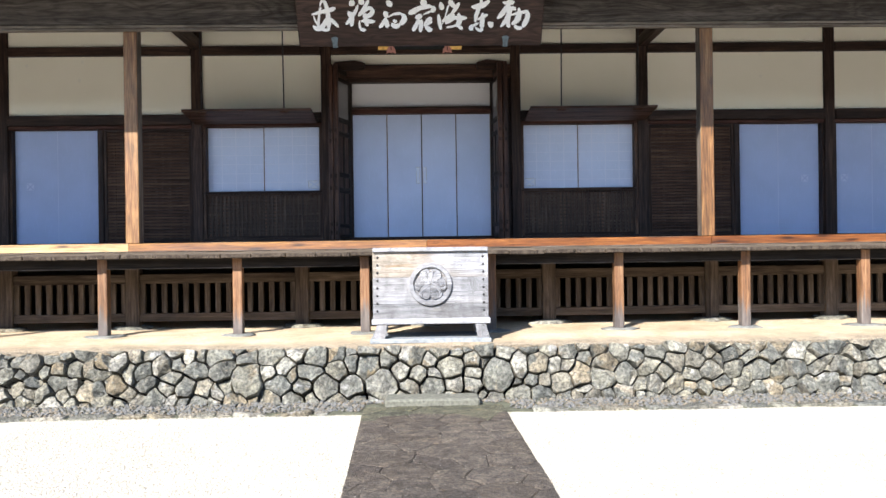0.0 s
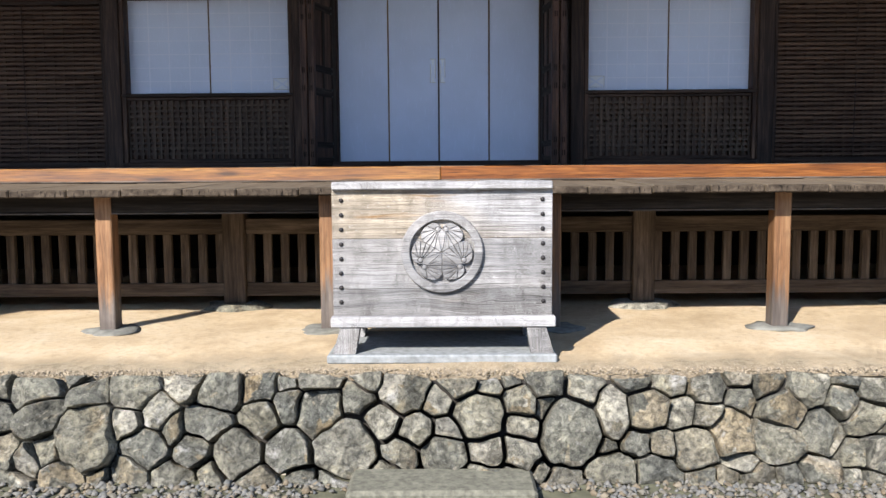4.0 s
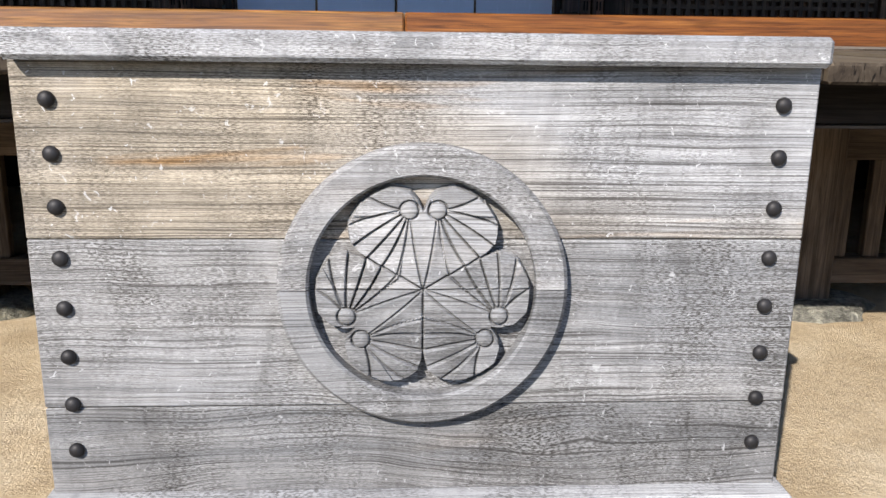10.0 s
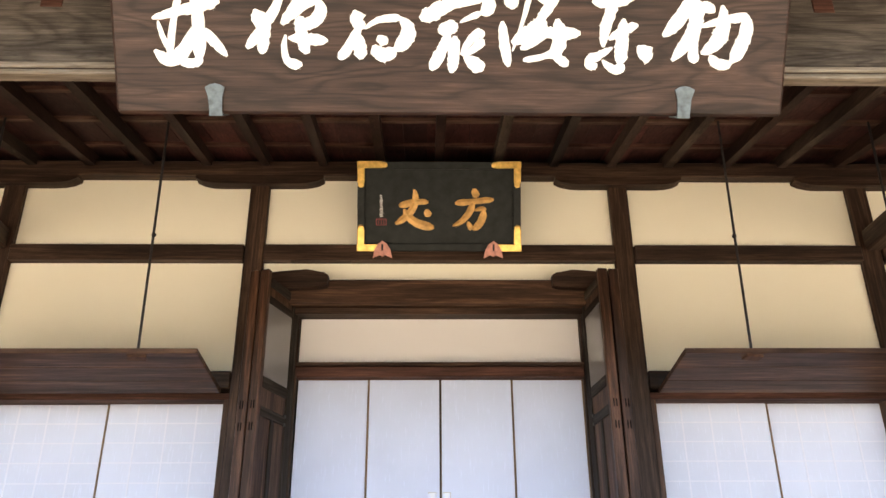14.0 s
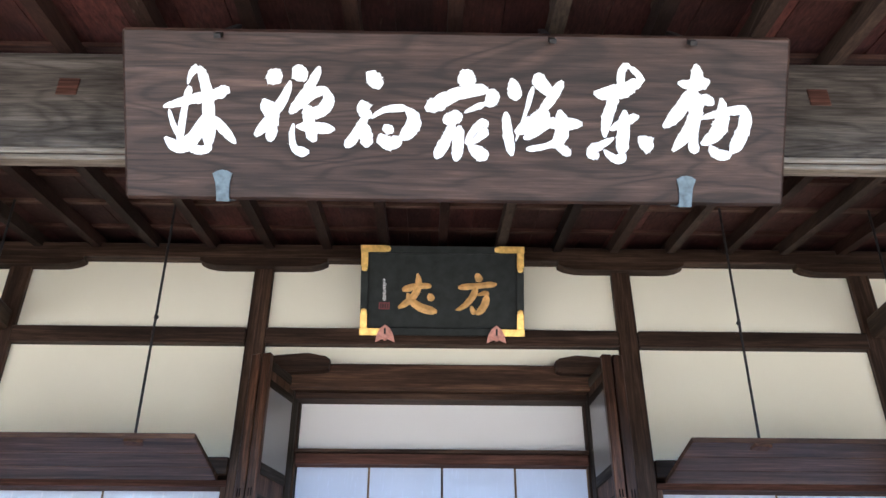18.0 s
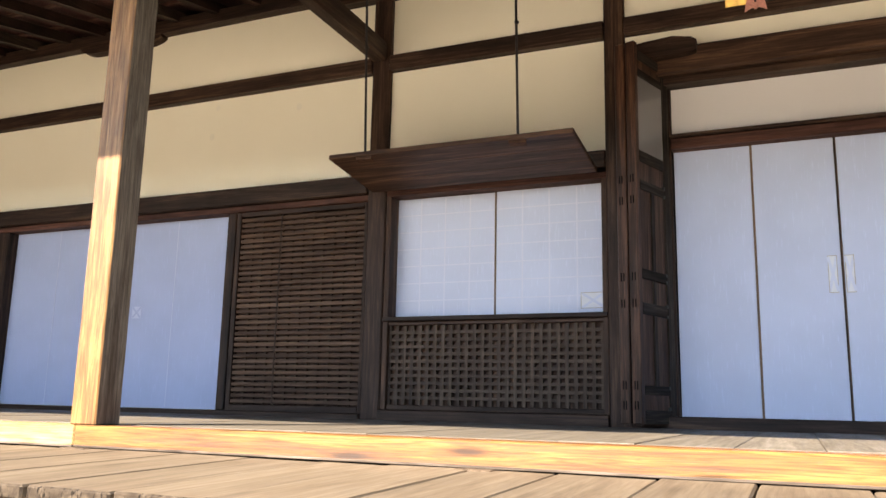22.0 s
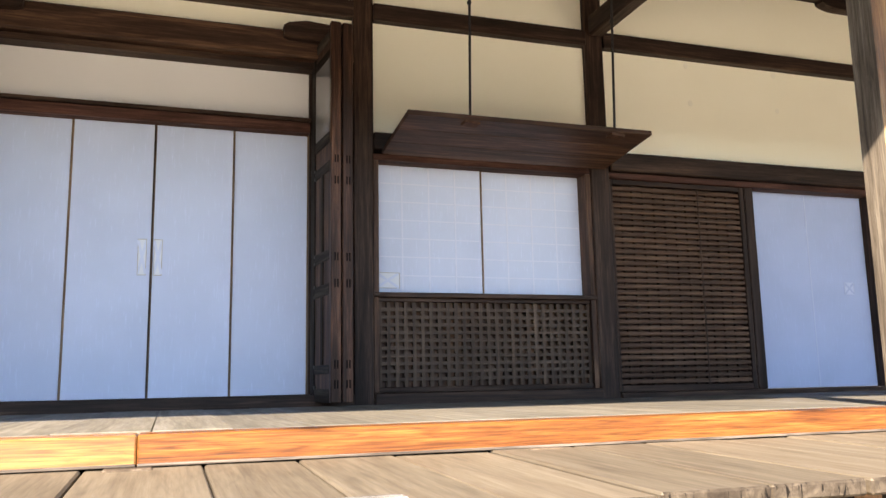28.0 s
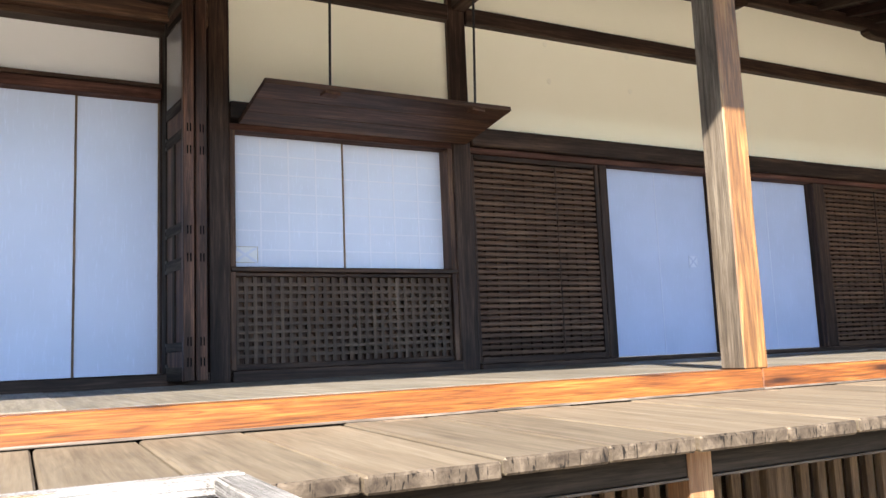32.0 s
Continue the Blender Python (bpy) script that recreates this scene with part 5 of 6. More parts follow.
# 㝡
INK_MOST = [(-18, 202, 2, 171, 15, 135, 44, 69, 49), (-5, 130, -80, 86, -168, 41, 29, 54, 59), (-155, 36, -30, 105, 90, 124, 34, 44, 54), (95, 117, 115, 88, 82, 64, 49, 54, 34), (82, 64, 32, 44, -5, 26, 29, 20, 10), (-92, -11, -55, 2, -18, 14, 44, 54, 44), (-50, -23, -85, -95, -125, -168, 34, 44, 44), (-25, -34, -30, -107, -38, -179, 39, 44, 39), (2, -106, 58, -28, 90, -33, 20, 34, 39), (90, -45, 58, -81, 8, -111, 44, 29, 15), (15, -118, 65, -149, 90, -173, 24, 54, 39)]
# 海
INK_SEA = [(-128, 174, -113, 126, -108, 86, 24, 54, 39), (-148, 30, -138, -55, -118, -151, 29, 39, 34), (-33, 140, -66, 19, -103, -90, 24, 15, 12), (-28, 188, -3, 164, 47, 104, 34, 54, 34), (92, 165, 47, 92, -3, 19, 39, 39, 34), (-103, -54, -16, -5, 34, 32, 39, 64, 44), (-66, -78, 10, -41, 60, 8, 34, 24, 34), (84, 40, 97, -52, 60, -112, 39, 54, 44), (10, -4, 84, -16, 180, -14, 24, 44, 44), (-53, -126, 22, -113, 84, -88, 29, 24, 34), (72, -100, 110, -129, 134, -147, 29, 34, 29)]
# 東
INK_EAST = [(-110, 115, -10, 121, 90, 171, 39, 59, 44), (2, 140, 7, 218, 40, 225, 34, 29, 24), (40, 225, 77, 194, 90, 161, 24, 24, 29), (-16, 104, -48, 31, -60, -72, 44, 44, 29), (22, 40, 20, -52, 14, -144, 34, 49, 44), (-36, -41, 27, -4, 82, 16, 24, 34, 29), (-123, -126, -86, -114, -23, -77, 49, 34, 20), (-123, -114, -110, -150, -86, -145, 29, 39, 20), (-60, -130, -10, -168, 27, -148, 20, 34, 39), (90, -70, 122, -99, 147, -111, 24, 59, 54)]
# 勅
INK_DECREE = [(-54, 212, -44, 152, -49, 104, 29, 54, 49), (-124, 134, -49, 128, 6, 145, 29, 44, 39), (-62, 104, -112, 19, -179, -55, 49, 54, 34), (-36, 68, 1, 63, 31, 44, 24, 39, 24), (-49, 92, -54, -29, -136, -155, 49, 54, 39), (-36, -5, -49, -101, -36, -161, 39, 34, 49), (64, 69, 64, -52, -12, -125, 29, 59, 34), (-24, -17, 101, 16, 176, 22, 20, 34, 39), (176, 22, 164, -74, 121, -159, 44, 54, 49), (114, -167, 64, -172, 26, -136, 39, 39, 29)]
# 丈
INK_LENGTH = [(-132, 38, -16, 67, 86, 67, 58, 44, 44), (-19, 162, -31, 17, -162, -100, 44, 49, 49), (-96, 9, -16, -85, 129, -129, 41, 58, 64), (71, 9, 86, -20, 97, -42, 29, 49, 44)]
# 方
INK_SQUARE = [(-3, 170, 12, 141, 26, 112, 38, 49, 58), (-141, 61, 5, 76, 150, 90, 52, 41, 49), (-3, 61, -68, -55, -163, -113, 52, 44, 23), (5, 3, 63, 18, 77, 3, 23, 35, 44), (77, 3, 55, -84, -3, -143, 49, 52, 44), (-17, -143, -32, -113, -46, -84, 44, 35, 20)]


def brushed(strokes, seed, mat, parent, depth=0.004, rough=0.12, dome=0.0, dry=False):
    """One brushed character: a ribbon with ragged edges for each stroke, in the x-z plane, facing -y."""
    first = None
    for k, (ax, az, bx, bz, cx, cz, w0, w1, w2) in enumerate(strokes):
        bm = bmesh.new()
        a, c = Vector((ax, az)), Vector((cx, cz))
        b = Vector((bx, bz)) * 2 - (a + c) / 2
        n, rows = 48 if dry else 18, []
        for i in range(n + 1):
            t = i / n
            p = a * (1 - t) ** 2 + b * 2 * t * (1 - t) + c * t * t
            d = ((b - a) * (1 - t) + (c - b) * t).normalized()
            w = w0 * (1 - t) * (1 - 2 * t) + 4 * w1 * t * (1 - t) + w2 * t * (2 * t - 1)
            w = max(2.0, w) * 0.55 * (0.35 + 0.65 * (1 - abs(2 * t - 1) ** 7))
            e = Vector((-d.y, d.x))
            if i in (0, n):
                p = p + d * (w * (0.55 if i else -0.55))
            l = w * (1 + rough * (noise.noise((t * 9, k * 3.7, seed)) * 1.6 + noise.noise((t * 31, k, seed + 5)) * 0.9))
            r = w * (1 + rough * (noise.noise((t * 9, k * 3.7, seed + 11)) * 1.6 + noise.noise((t * 31, k, seed + 17)) * 0.9))
            if dry:
                # dry bristles fray one edge of the stroke and its tail
                l *= 1 + 0.5 * max(0.0, noise.noise((t * 3, k * 5.1, seed)) + 0.25 * t) * noise.noise((t * 70, k, seed + 3))
                r *= 1 + 0.5 * max(0.0, noise.noise((t * 3, k * 5.1, seed + 29)) + 0.25 * t) * noise.noise((t * 70, k, seed + 41))
            y = -depth - 0.0003 * k
            rows.append([bm.verts.new(((p + e * s).x / 1000, yy, (p + e * s).y / 1000)) for s, yy in ((l * 1.02, 0), (l, y), (0, y - dome), (-r, y), (-r * 1.02, 0))])
        for p, q in zip(rows, rows[1:]):
            for j in range(4):
                bm.faces.new((p[j], q[j], q[j + 1], p[j + 1]))
        bm.faces.new(rows[0]), bm.faces.new(rows[-1])
        bmesh.ops.recalc_face_normals(bm, faces=bm.faces[:])
        one = link("brush_stroke" if first else "character", bm, mat, first or parent)
        first = first or one
    return first


sign = empty("large_signboard", 0.0, 1.36, 4.19, "broad dark wooden signboard with seven white brushed characters", "signboard")
sign.matrix_basis = pose(0.003, 1.37, 4.19, 36, 0, 0) @ pose(0, 0, -0.009)
link("board", cuboid(2.88, 0.05, 0.732, 0.014), wood("sign_timber", "x", (0.012, 0.0065, 0.0055), (0.036, 0.018, 0.0135), (0.085, 0.047, 0.036), rough=0.5, lines=0.5, figure=0.8, rings=11, stains=0.5), sign)
for i, (ink, x, z) in enumerate(((INK_GROVE, -1118, -3), (INK_MEDITATION, -697, 32), (INK_FIRST, -338, -20), (INK_MOST, 35, -9), (INK_SEA, 358, -10), (INK_EAST, 703, -6), (INK_DECREE, 1079, 23))):
    g = brushed(ink, i * 7.7, white_paint, sign, dry=True)
    g.matrix_basis = Matrix.Translation((x / 1000, -0.0255, z / 1000 + 0.006))
for x in (-1.015, 1.005):
    bm = bmesh.new()
    prof = [(-0.026, -0.1), (0.026, -0.1), (0.03, -0.02), (0.042, 0.02), (0.022, 0.032), (0, 0.036), (-0.022, 0.032), (-0.042, 0.02), (-0.03, -0.02)]
    a = [bm.verts.new((u, -0.034, v)) for u, v in prof]
    b = [bm.verts.new((u, -0.0255, v)) for u, v in prof]
    bm.faces.new(a), bm.faces.new(b)
    for i in range(len(prof)):
        bm.faces.new((a[i], a[(i + 1) % len(prof)], b[(i + 1) % len(prof)], b[i]))
    bmesh.ops.recalc_face_normals(bm, faces=bm.faces[:])
    ob = link("clamp", bm, teal_metal, sign, "bluish patinated metal clamp")
    ob.location = (x, 0, -0.272)
    ob = link("clamp_foot", cuboid(0.06, 0.12, 0.012, 0.002), teal_metal, sign)
    ob.location = (x, 0.03, -0.368)
for x in (-1.02, 0.4, 1.0):
    ob = link("hanger", cuboid(0.09, 0.02, 0.03, 0.002), iron, sign)
    ob.location = (x, 0.0, 0.35)
    ob = link("hanger_bar", cuboid(0.03, 0.02, 0.42, 0.002), iron, sign)
    ob.matrix_basis = pose(x, 0.13, 0.38, -75, 0, 0)

plaque = empty("framed_plaque", 0, 4.29, 4.85, "black framed plaque with gilt characters and gilt corner mounts", "plaque")
plaque.matrix_basis = pose(-0.008, 4.285, 4.853, 23.5, 0, 0)
W2, H2 = 1.273, 0.70
link("board", cuboid(W2 - 0.1, 0.03, H2 - 0.1, 0.002), black_lacquer, plaque)
for sx, sz, x, z in ((W2, 0.06, 0, H2 / 2 - 0.03), (W2, 0.06, 0, -H2 / 2 + 0.03), (0.06, H2 - 0.122, -W2 / 2 + 0.03, 0), (0.06, H2 - 0.122, W2 / 2 - 0.03, 0)):
    ob = link("frame_bar", cuboid(sx, 0.06, sz, 0.006), black_lacquer, plaque)
    ob.location = (x, -0.008, z)
for sx in (-1, 1):
    for sz in (-1, 1):
        c = link("corner_mount", cuboid(0.2, 0.012, 0.056, 0.004), gold, plaque, "bright gilt corner mount")
        c.location = (sx * (W2 / 2 - 0.096), -0.041, sz * (H2 / 2 - 0.026))
        arm = link("mount_arm", cuboid(0.056, 0.012, 0.12, 0.004), gold, c)
        arm.location = (sx * 0.068, -0.0005, -sz * 0.086)
        for dx, dz in ((-0.112, 0), (0.068, -0.156)):
            bm = bmesh.new()
            bmesh.ops.create_uvsphere(bm, u_segments=12, v_segments=8, radius=0.022)
            k = link("mount_tip", bm, gold, c, smooth=True)
            k.matrix_basis = Matrix.Translation((sx * dx, 0, sz * dz)) @ Matrix.Diagonal((1.1, 0.28, 1.1, 1))
for i, (ink, x, z) in enumerate(((INK_LENGTH, -176, -34), (INK_SQUARE, 269, -35))):
    g = brushed(ink, i * 3.3 + 60, gilt, plaque, 0.008, 0.06, 0.008)
    g.location = (x / 1000, -0.0155, z / 1000)
rnd = random.Random(4)
for k in range(14):
    ob = link("ink_bar", cuboid(rnd.uniform(0.012, 0.028), 0.002, 0.006, 0), white_paint, plaque)
    ob.location = (-0.452 + rnd.uniform(-0.004, 0.004), -0.0165, 0.085 - k * 0.0125)
stamp_red = simple("stamp_red", (0.3, 0.06, 0.06), 0.7)
for x, z, w, h in ((-0.452, -0.1, 0.08, 0.005), (-0.452, -0.145, 0.08, 0.005), (-0.49, -0.122, 0.005, 0.04), (-0.414, -0.122, 0.005, 0.04), (-0.452, -0.122, 0.005, 0.035), (-0.472, -0.122, 0.004, 0.03), (-0.432, -0.122, 0.004, 0.03)):
    ob = link("stamp", cuboid(w, 0.002, h, 0), stamp_red, plaque)
    ob.location = (x, -0.0165, z)
for x in (-0.44, 0.42):
    bm = bmesh.new()
    prof = [(-0.075, -0.085), (-0.02, -0.06), (0, -0.075), (0.02, -0.06), (0.075, -0.085), (0.062, -0.02), (0.035, 0.025), (0, 0.05), (-0.035, 0.025), (-0.062, -0.02)]
    a = [bm.verts.new((u, -0.062 - 0.02 * (1 - abs(u) / 0.08), v)) for u, v in prof]
    b = [bm.verts.new((u, -0.045, v)) for u, v in prof]
    bm.faces.new(a), bm.faces.new(b)
    for i in range(len(prof)):
        bm.faces.new((a[i], a[(i + 1) % len(prof)], b[(i + 1) % len(prof)], b[i]))
    bmesh.ops.recalc_face_normals(bm, faces=bm.faces[:])
    ob = link("leaf_bracket", bm, pink_paint, plaque, "pink leaf-shaped bracket")
    ob.location = (x, 0, -H2 / 2 + 0.03)
    ob = link("bracket_vein", cuboid(0.014, 0.004, 0.05, 0), black_tip, plaque)
    ob.location = (x, -0.083, -H2 / 2 + 0.03)


# ---- stonework: cells of uneven size, one stone each ----
def cells(x0, x1, y0, y1, rmin, rmax, count, seed, power=1.7, first=(), space=0.86):
    """Weighted cells that fill a rectangle: lists of corners round a seed."""
    r_ = random.Random(seed)
    pts = list(first)
    for k in range(count):
        r = rmin + (rmax - rmin) * (r_.random() ** power if power else max(0.0, 1 - (k / count) ** 0.2 * 1.13))
        x, y = r_.uniform(x0, x1), r_.uniform(y0, y1)
        if all((x - a) ** 2 + (y - b) ** 2 > (r + c) ** 2 * space for a, b, c in pts):
            pts.append((x, y, r))
    out = []
    for i, (x, y, r) in enumerate(pts):
        poly = [(x0, y0), (x1, y0), (x1, y1), (x0, y1)]
        for j, (a, b, c) in enumerate(pts):
            if i == j or abs(a - x) > 4 * rmax:
                continue
            nx, ny = a - x, b - y
            d2 = nx * nx + ny * ny
            lim = (d2 + r * r - c * c) / 2
            cut, n = [], len(poly)
            for k in range(n):
                p, q = poly[k], poly[(k + 1) % n]
                dp, dq = (p[0] - x) * nx + (p[1] - y) * ny - lim, (q[0] - x) * nx + (q[1] - y) * ny - lim
                if dp <= 0:
                    cut.append(p)
                if dp * dq < 0:
                    f = dp / (dp - dq)
                    cut.append((p[0] + (q[0] - p[0]) * f, p[1] + (q[1] - p[1]) * f))
            poly = cut
            if len(poly) < 3:
                break
        if len(poly) >= 3:
            out.append((x, y, r, poly))
    return out


def soften(poly, keep=0.13):
    out = []
    for k in range(len(poly)):
        p, q = Vector(poly[k]), Vector(poly[(k + 1) % len(poly)])
        if (q - p).length < 0.012:
            continue
        out += [p.lerp(q, keep), p.lerp(q, 1 - keep)]
    return out


def stone(poly, gap, bulge, r_, back=0.05, lean=0.12, rocky=0.0):
    """A stone with a broad uneven face towards +z, over a cell's outline, about its own middle."""
    mid = Vector((sum(p[0] for p in poly), sum(p[1] for p in poly))) / len(poly)
    ring = soften(poly)
    if len(ring) < 5:
        return None, mid
    size = sum((p - mid).length for p in ring) / len(ring)
    sh = max(0.3, 1 - gap / size)
    rows = ((sh, -back, 0), (sh, bulge * 0.35, 0.05), (sh * 0.955, bulge * 0.8, 0.14), (sh * 0.74, bulge * 0.97, 0.3))
    bm = bmesh.new()
    loops = []
    tilt = Vector((r_.uniform(-lean, lean), r_.uniform(-lean, lean)))
    for f, z, j in rows:
        loops.append([bm.verts.new((((p - mid) * f).x + r_.uniform(-j, j) * size * 0.25, ((p - mid) * f).y + r_.uniform(-j, j) * size * 0.25, z + (tilt.dot(p - mid) * f if z > 0 else 0) + r_.uniform(-j, j) * bulge * 0.4)) for p in ring])
    top = bm.verts.new((0, 0, bulge * r_.uniform(0.9, 1.05)))
    n = len(ring)
    for a, b in zip(loops, loops[1:]):
        for i in range(n):
            bm.faces.new((a[i], a[(i + 1) % n], b[(i + 1) % n], b[i]))
    for i in range(n):
        bm.faces.new((loops[-1][i], loops[-1][(i + 1) % n], top))
    return bm, mid


def boulder(poly, gap, bulge, r_, back, rocky):
    """A split rock over a cell's outline: flat facets that meet in blunt ridges, then a rough skin."""
    mid = Vector((sum(p[0] for p in poly), sum(p[1] for p in poly))) / len(poly)
    ring = soften(poly, 0.05)
    if len(ring) < 3:
        return None, mid
    dense = []
    for p, q in zip(ring, ring[1:] + ring[:1]):
        k = max(1, round((q - p).length / 0.02))
        for i in range(k):
            w = p.lerp(q, i / k)
            e = Vector((w.x, w.y, 0.0))
            a, b = noise.noise_vector(e * 4.5) * 0.04, noise.noise_vector(e * 15 + Vector((9, 0, 0))) * 0.012
            top_ = min(1.0, max(0.0, (length - w.y) / 0.06))
            dense.append(w + Vector((a.x + b.x, (a.y + b.y) * min(top_, max(0.15, min(1.0, w.y / 0.05))))) - mid)
    size = sum(p.length for p in dense) / len(dense)
    o = Vector((r_.uniform(0, 90), r_.uniform(0, 90), 0))
    lean = Vector((r_.gauss(0, 0.24), r_.gauss(-0.03, 0.24)))
    facets = [(bulge, lean)]
    start = r_.uniform(0, 6.283)
    for k in range(3):
        a, g, at = start + k * 2.1 + r_.uniform(-0.8, 0.8), r_.uniform(0.3, 1.0), r_.uniform(0.1, 0.65) * size
        side = Vector((math.cos(a), math.sin(a)))
        facets.append((bulge + lean.dot(side) * at + g * at, lean - side * g))
    rows = [(1.0, -back), (1.0, 0.5), (0.985, 0.82), (0.955, 0.96), (0.85, 1), (0.68, 1), (0.52, 1), (0.34, 1), (0.16, 1)]
    sh = max(0.5, 1 - gap / size)
    bm = bmesh.new()
    loops = []
    for f, z in rows:
        row = []
        for p in dense:
            w = p * (f * sh * (1 + (0.05 * noise.noise(Vector((p.x, p.y, 0)) * 16 + o) if f < 1 else 0)))
            h = min(hh + g.dot(w) for hh, g in facets)
            h = max(bulge * 0.25, h) * z if z > 0 else z
            if z > 0:
                e = Vector((w.x, w.y, h))
                h += rocky * z * (noise.noise(e * 9 + o) + 0.55 * noise.noise(e * 24 + o) + 0.35 * noise.noise(e * 60 + o))
            row.append(bm.verts.new((w.x, w.y, h)))
        loops.append(row)
    n = len(dense)
    for a, b in zip(loops, loops[1:]):
        for i in range(n):
            bm.faces.new((a[i], a[(i + 1) % n], b[(i + 1) % n], b[i]))
    bm.faces.new(loops[-1])
    return bm, mid


FOOT_Y, HEAD_Y, WALL_H = -0.44, -0.26, 0.525
swall = tagged(block("wall_stone", -22, 22, -0.22, -0.172, -0.02, 0.47, void, bevel=0), "dry-laid retaining wall of rough grey stones", "stone wall", kind="structure")
lean_back = math.degrees(math.atan2(HEAD_Y - FOOT_Y, WALL_H))
length = math.hypot(HEAD_Y - FOOT_Y, WALL_H)
face = Matrix.Translation((0, FOOT_Y + 0.03, -0.01)) @ pose(0, 0, 0, 90 - lean_back, 0, 0)
r_ = random.Random(11)
# the large stones of the middle stretch, in millimetres along the wall, up its face, and half across
BIG = ((-1970, 495, 128), (-1480, 485, 118), (-1050, 475, 106), (-844, 505, 92), (-115, 490, 125), (-1935, 345, 112), (-1700, 238, 165), (-1100, 305, 112), (-550, 360, 105), (-1400, 175, 104), (-1170, 175, 98), (-950, 160, 118), (-690, 160, 100), (-420, 185, 132), (-1805, 40, 110), (-1490, 40, 105), (-1240, 40, 105), (575, 520, 104), (785, 500, 98), (1385, 485, 105), (1695, 515, 92), (250, 345, 118), (690, 250, 160), (912, 345, 104), (1090, 360, 110), (1757, 365, 104), (1305, 182, 104), (1490, 250, 112), (1697, 220, 104), (1945, 228, 112), (900, 65, 112), (1910, 65, 112))
BIG = [(a / 1000, b / 1000, c / 1000) for a, b, c in BIG]
for x, y, r, poly in cells(-6.6, 6.6, 0.0, length, 0.055, 0.12, 6000, 21, 0, BIG, 0.7):
    poly = [(a, b + r_.uniform(-0.035, 0.015) if b > length - 0.002 else b) for a, b in poly]
    bm, mid = boulder(poly, r_.uniform(0.004, 0.015), 0.055 + 0.25 * r, r_, 0.08, 0.02)
    if bm is None:
        continue
    ob = link("stone", bm, rock, swall, smooth=True)
    ob.data.set_sharp_from_angle(angle=radians(20))
    ob.matrix_basis = swall.matrix_basis.inverted() @ face @ Matrix.Translation((mid.x, mid.y, r_.uniform(-0.045, 0.018)))

for x, y, r, poly in cells(-0.565, 0.705, -6.0, -0.715, 0.08, 0.2, 2500, 33, 0.8):
    bm, mid = stone(poly, r_.uniform(0.001, 0.005) if r_.random() < 0.7 else 0.011, 0.007, r_, 0.02, 0.02)
    if bm is None:
        continue
    ob = link("flagstone", bm, flag_moss if mid.y > -1.15 else flag, path)
    ob.matrix_basis = path.matrix_basis.inverted() @ Matrix.Translation((mid.x, mid.y, 0.022))
path.matrix_basis = Matrix.Translation((0.07, -0.7, 0)) @ pose(0, 0, 0, 0, 0, 1.25) @ Matrix.Translation((-0.07, 0.7, 0)) @ path.matrix_basis
x = -8.0
while x < 8.0:
    w = r_.uniform(0.14, 0.42)
    if not (-0.66 < x + w and x < 0.8):
        n = max(3, round(w / 0.05))
        lo = [(x + w * k / n, -0.985 + r_.uniform(-0.025, 0.03) + (0.03 if k in (0, n) else 0)) for k in range(n + 1)]
        hi = [(x + w * k / n, -0.83 + r_.uniform(-0.04, 0.03)) for k in range(n, -1, -1)]
        bm, mid = stone(lo + hi, r_.uniform(0.003, 0.012), 0.022, r_, 0.02)
        if bm is not None:
            ob = link("edging_stone", bm, rock, gutter, smooth=True)
            ob.matrix_basis = gutter.matrix_basis.inverted() @ Matrix.Translation((mid.x, mid.y, 0.006))
    x += w


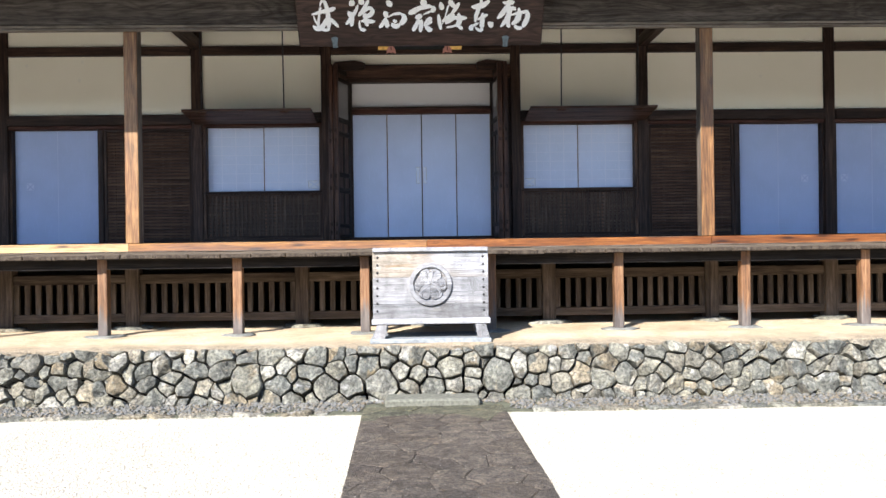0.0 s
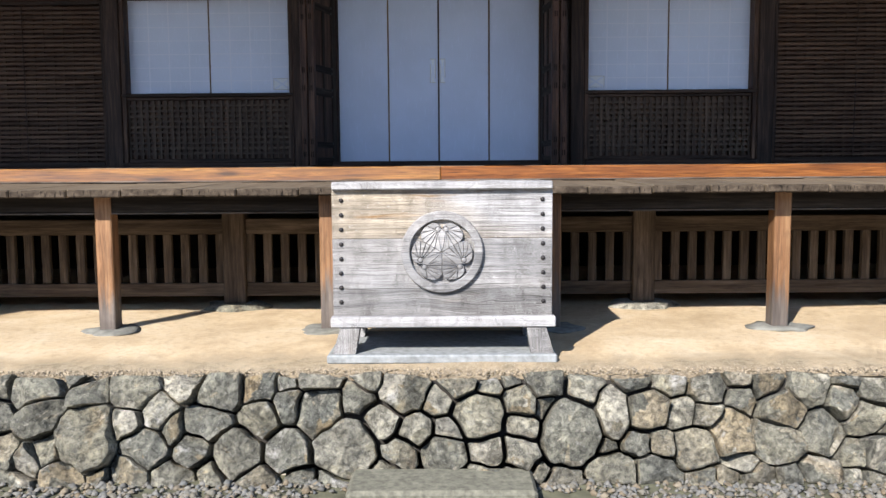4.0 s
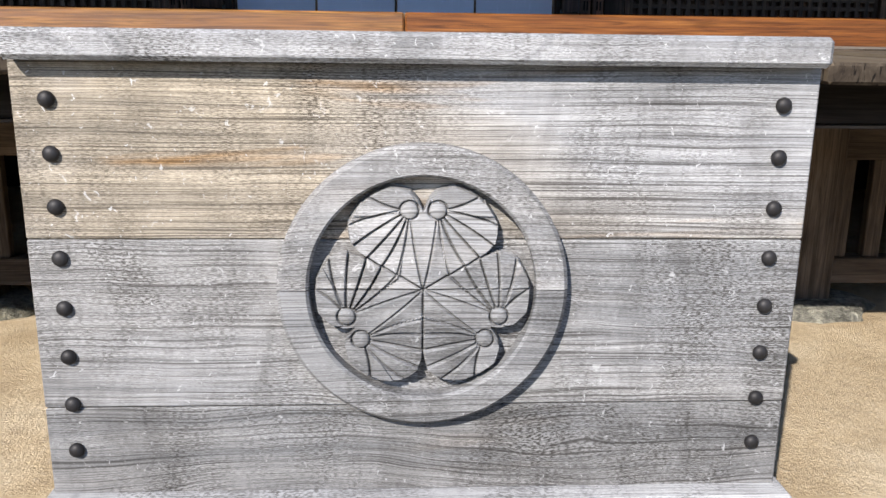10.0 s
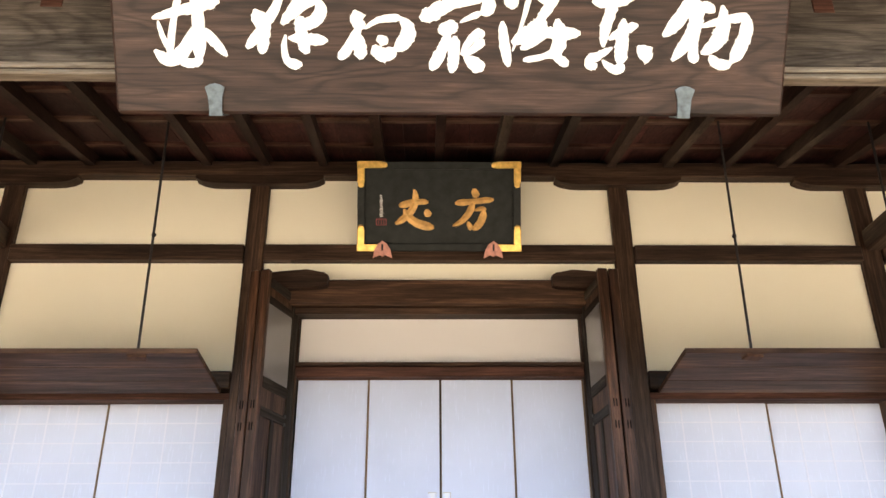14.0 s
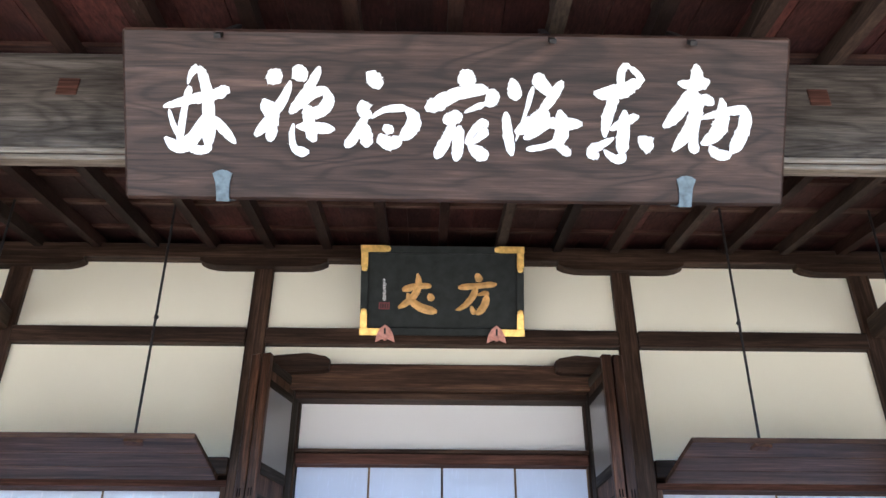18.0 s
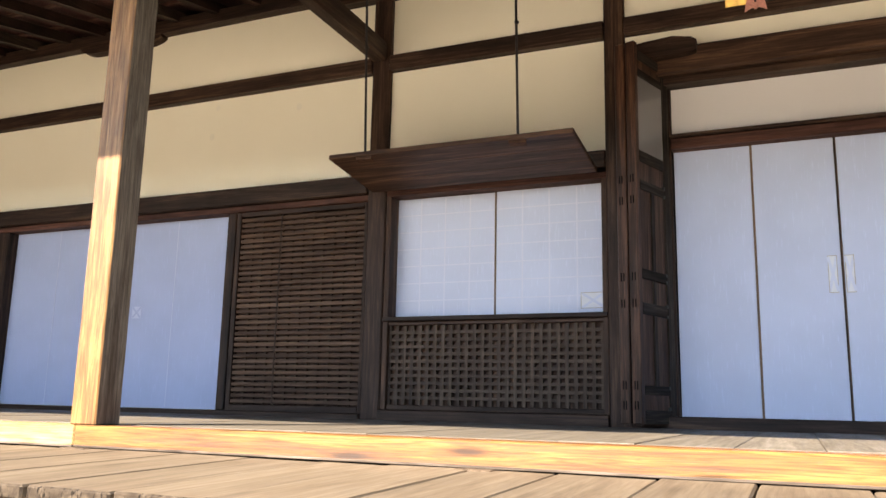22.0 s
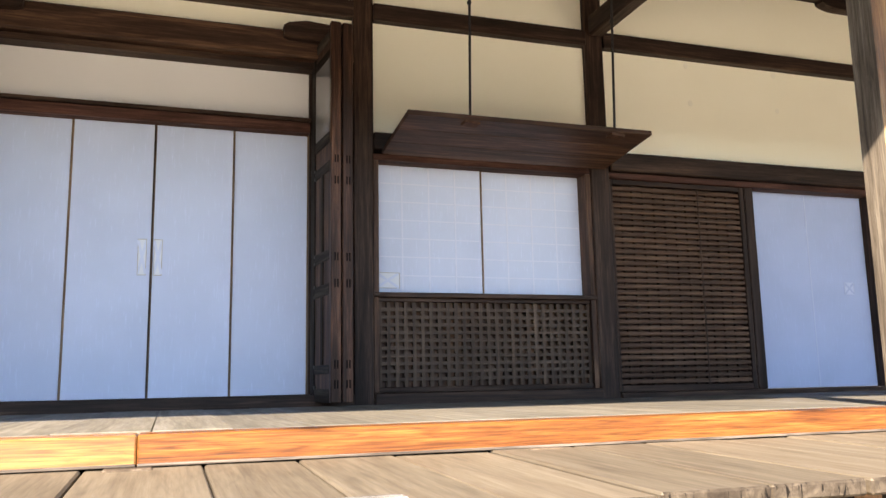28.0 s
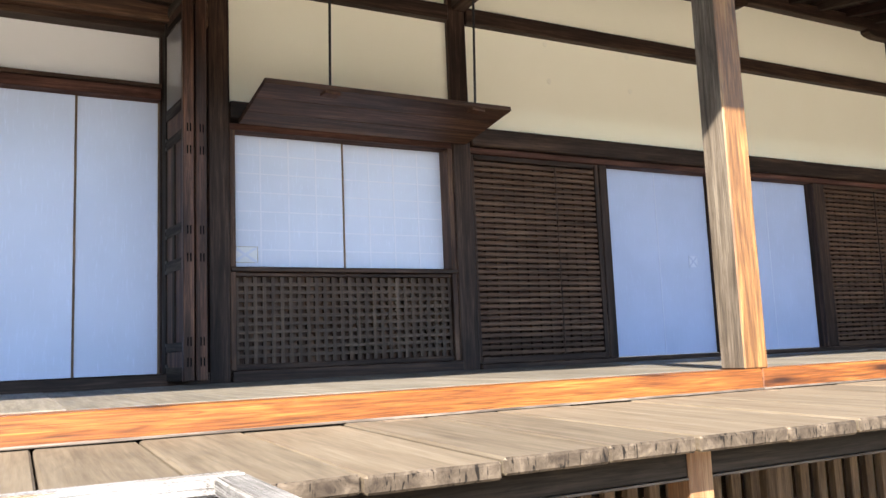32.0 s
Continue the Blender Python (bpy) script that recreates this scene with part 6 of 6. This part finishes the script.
def scatter(name, n, x0, x1, y0, y1, smin, smax, z, seed, mat, skip=None):
    """Many small stones in one mesh: squashed, turned octahedra."""
    g = np.random.default_rng(seed)
    base = np.array([(1, 0, 0), (-1, 0, 0), (0, 1, 0), (0, -1, 0), (0, 0, 1), (0, 0, -1)], float)
    tri = np.array([(0, 2, 4), (2, 1, 4), (1, 3, 4), (3, 0, 4), (2, 0, 5), (1, 2, 5), (3, 1, 5), (0, 3, 5)])
    at = np.stack([g.uniform(x0, x1, n), g.uniform(y0, y1, n)], 1)
    if skip is not None:
        along = at[:, 0] + 0.0218 * (at[:, 1] + 0.7)
        at = at[~((along > skip[0]) & (along < skip[1]) & (at[:, 1] > skip[2]) & (at[:, 1] < skip[3]))]
    n = len(at)
    s = g.uniform(smin, smax, (n, 1, 1)) * g.uniform(0.6, 1.2, (n, 1, 3)) * np.array([1, 1, 0.65])
    a = g.uniform(0, 6.283, n)
    v = base[None] * s
    rx, ry = v[..., 0] * np.cos(a)[:, None] - v[..., 1] * np.sin(a)[:, None], v[..., 0] * np.sin(a)[:, None] + v[..., 1] * np.cos(a)[:, None]
    t = g.uniform(-0.5, 0.5, n)[:, None]
    vz = v[..., 2] + rx * t
    out = np.stack([rx + at[:, :1], ry + at[:, 1:], vz + z + g.uniform(0, smin, n)[:, None]], -1).reshape(-1, 3)
    faces = (tri[None] + 6 * np.arange(n)[:, None, None]).reshape(-1, 3)
    me = bpy.data.meshes.new(name)
    me.vertices.add(len(out)), me.loops.add(faces.size), me.polygons.add(len(faces))
    me.vertices.foreach_set("co", out.ravel())
    me.loops.foreach_set("vertex_index", faces.ravel())
    me.polygons.foreach_set("loop_start", np.arange(0, faces.size, 3))
    me.update(calc_edges=True)
    me.materials.append(mat)
    return new(name, me)


tagged(scatter("gutter_pebbles", 7000, -6.5, 6.5, -0.87, -0.42, 0.011, 0.031, 0.015, 3, pebble, (-0.57, 0.77, -0.95, -0.55)), "small grey pebbles in the gutter", "pebbles", kind="stuff")
grain_mat = grain_of("gravel_grain", [(0.52, 0.485, 0.405), (0.4, 0.365, 0.3), (0.66, 0.625, 0.545), (0.27, 0.245, 0.195), (0.54, 0.495, 0.395), (0.46, 0.43, 0.365)], 0.8)
tagged(scatter("path_grains", 260, -0.5, 0.7, -5.5, -0.75, 0.003, 0.006, 0.026, 19, grain_mat), "stray white gravel grains on the path", "gravel", kind="stuff")
tagged(scatter("gravel_grains", 150000, -3.4, 3.6, -4.3, -0.93, 0.004, 0.0085, 0.001, 9, grain_mat, (-0.565, 0.705, -9, 0)), "loose white gravel grains", "gravel", kind="stuff")
grit_mat = grain_of("terrace_grit", [(0.32, 0.26, 0.175), (0.24, 0.2, 0.145), (0.4, 0.33, 0.235), (0.17, 0.15, 0.12), (0.3, 0.245, 0.175)])
tagged(scatter("terrace_grit", 9000, -6.5, 6.5, -0.25, -0.06, 0.004, 0.011, 0.507, 14, grit_mat, (-0.55, 0.67, -0.06, 0.6)), "dark grit and small stones along the terrace edge", "grit", kind="stuff")
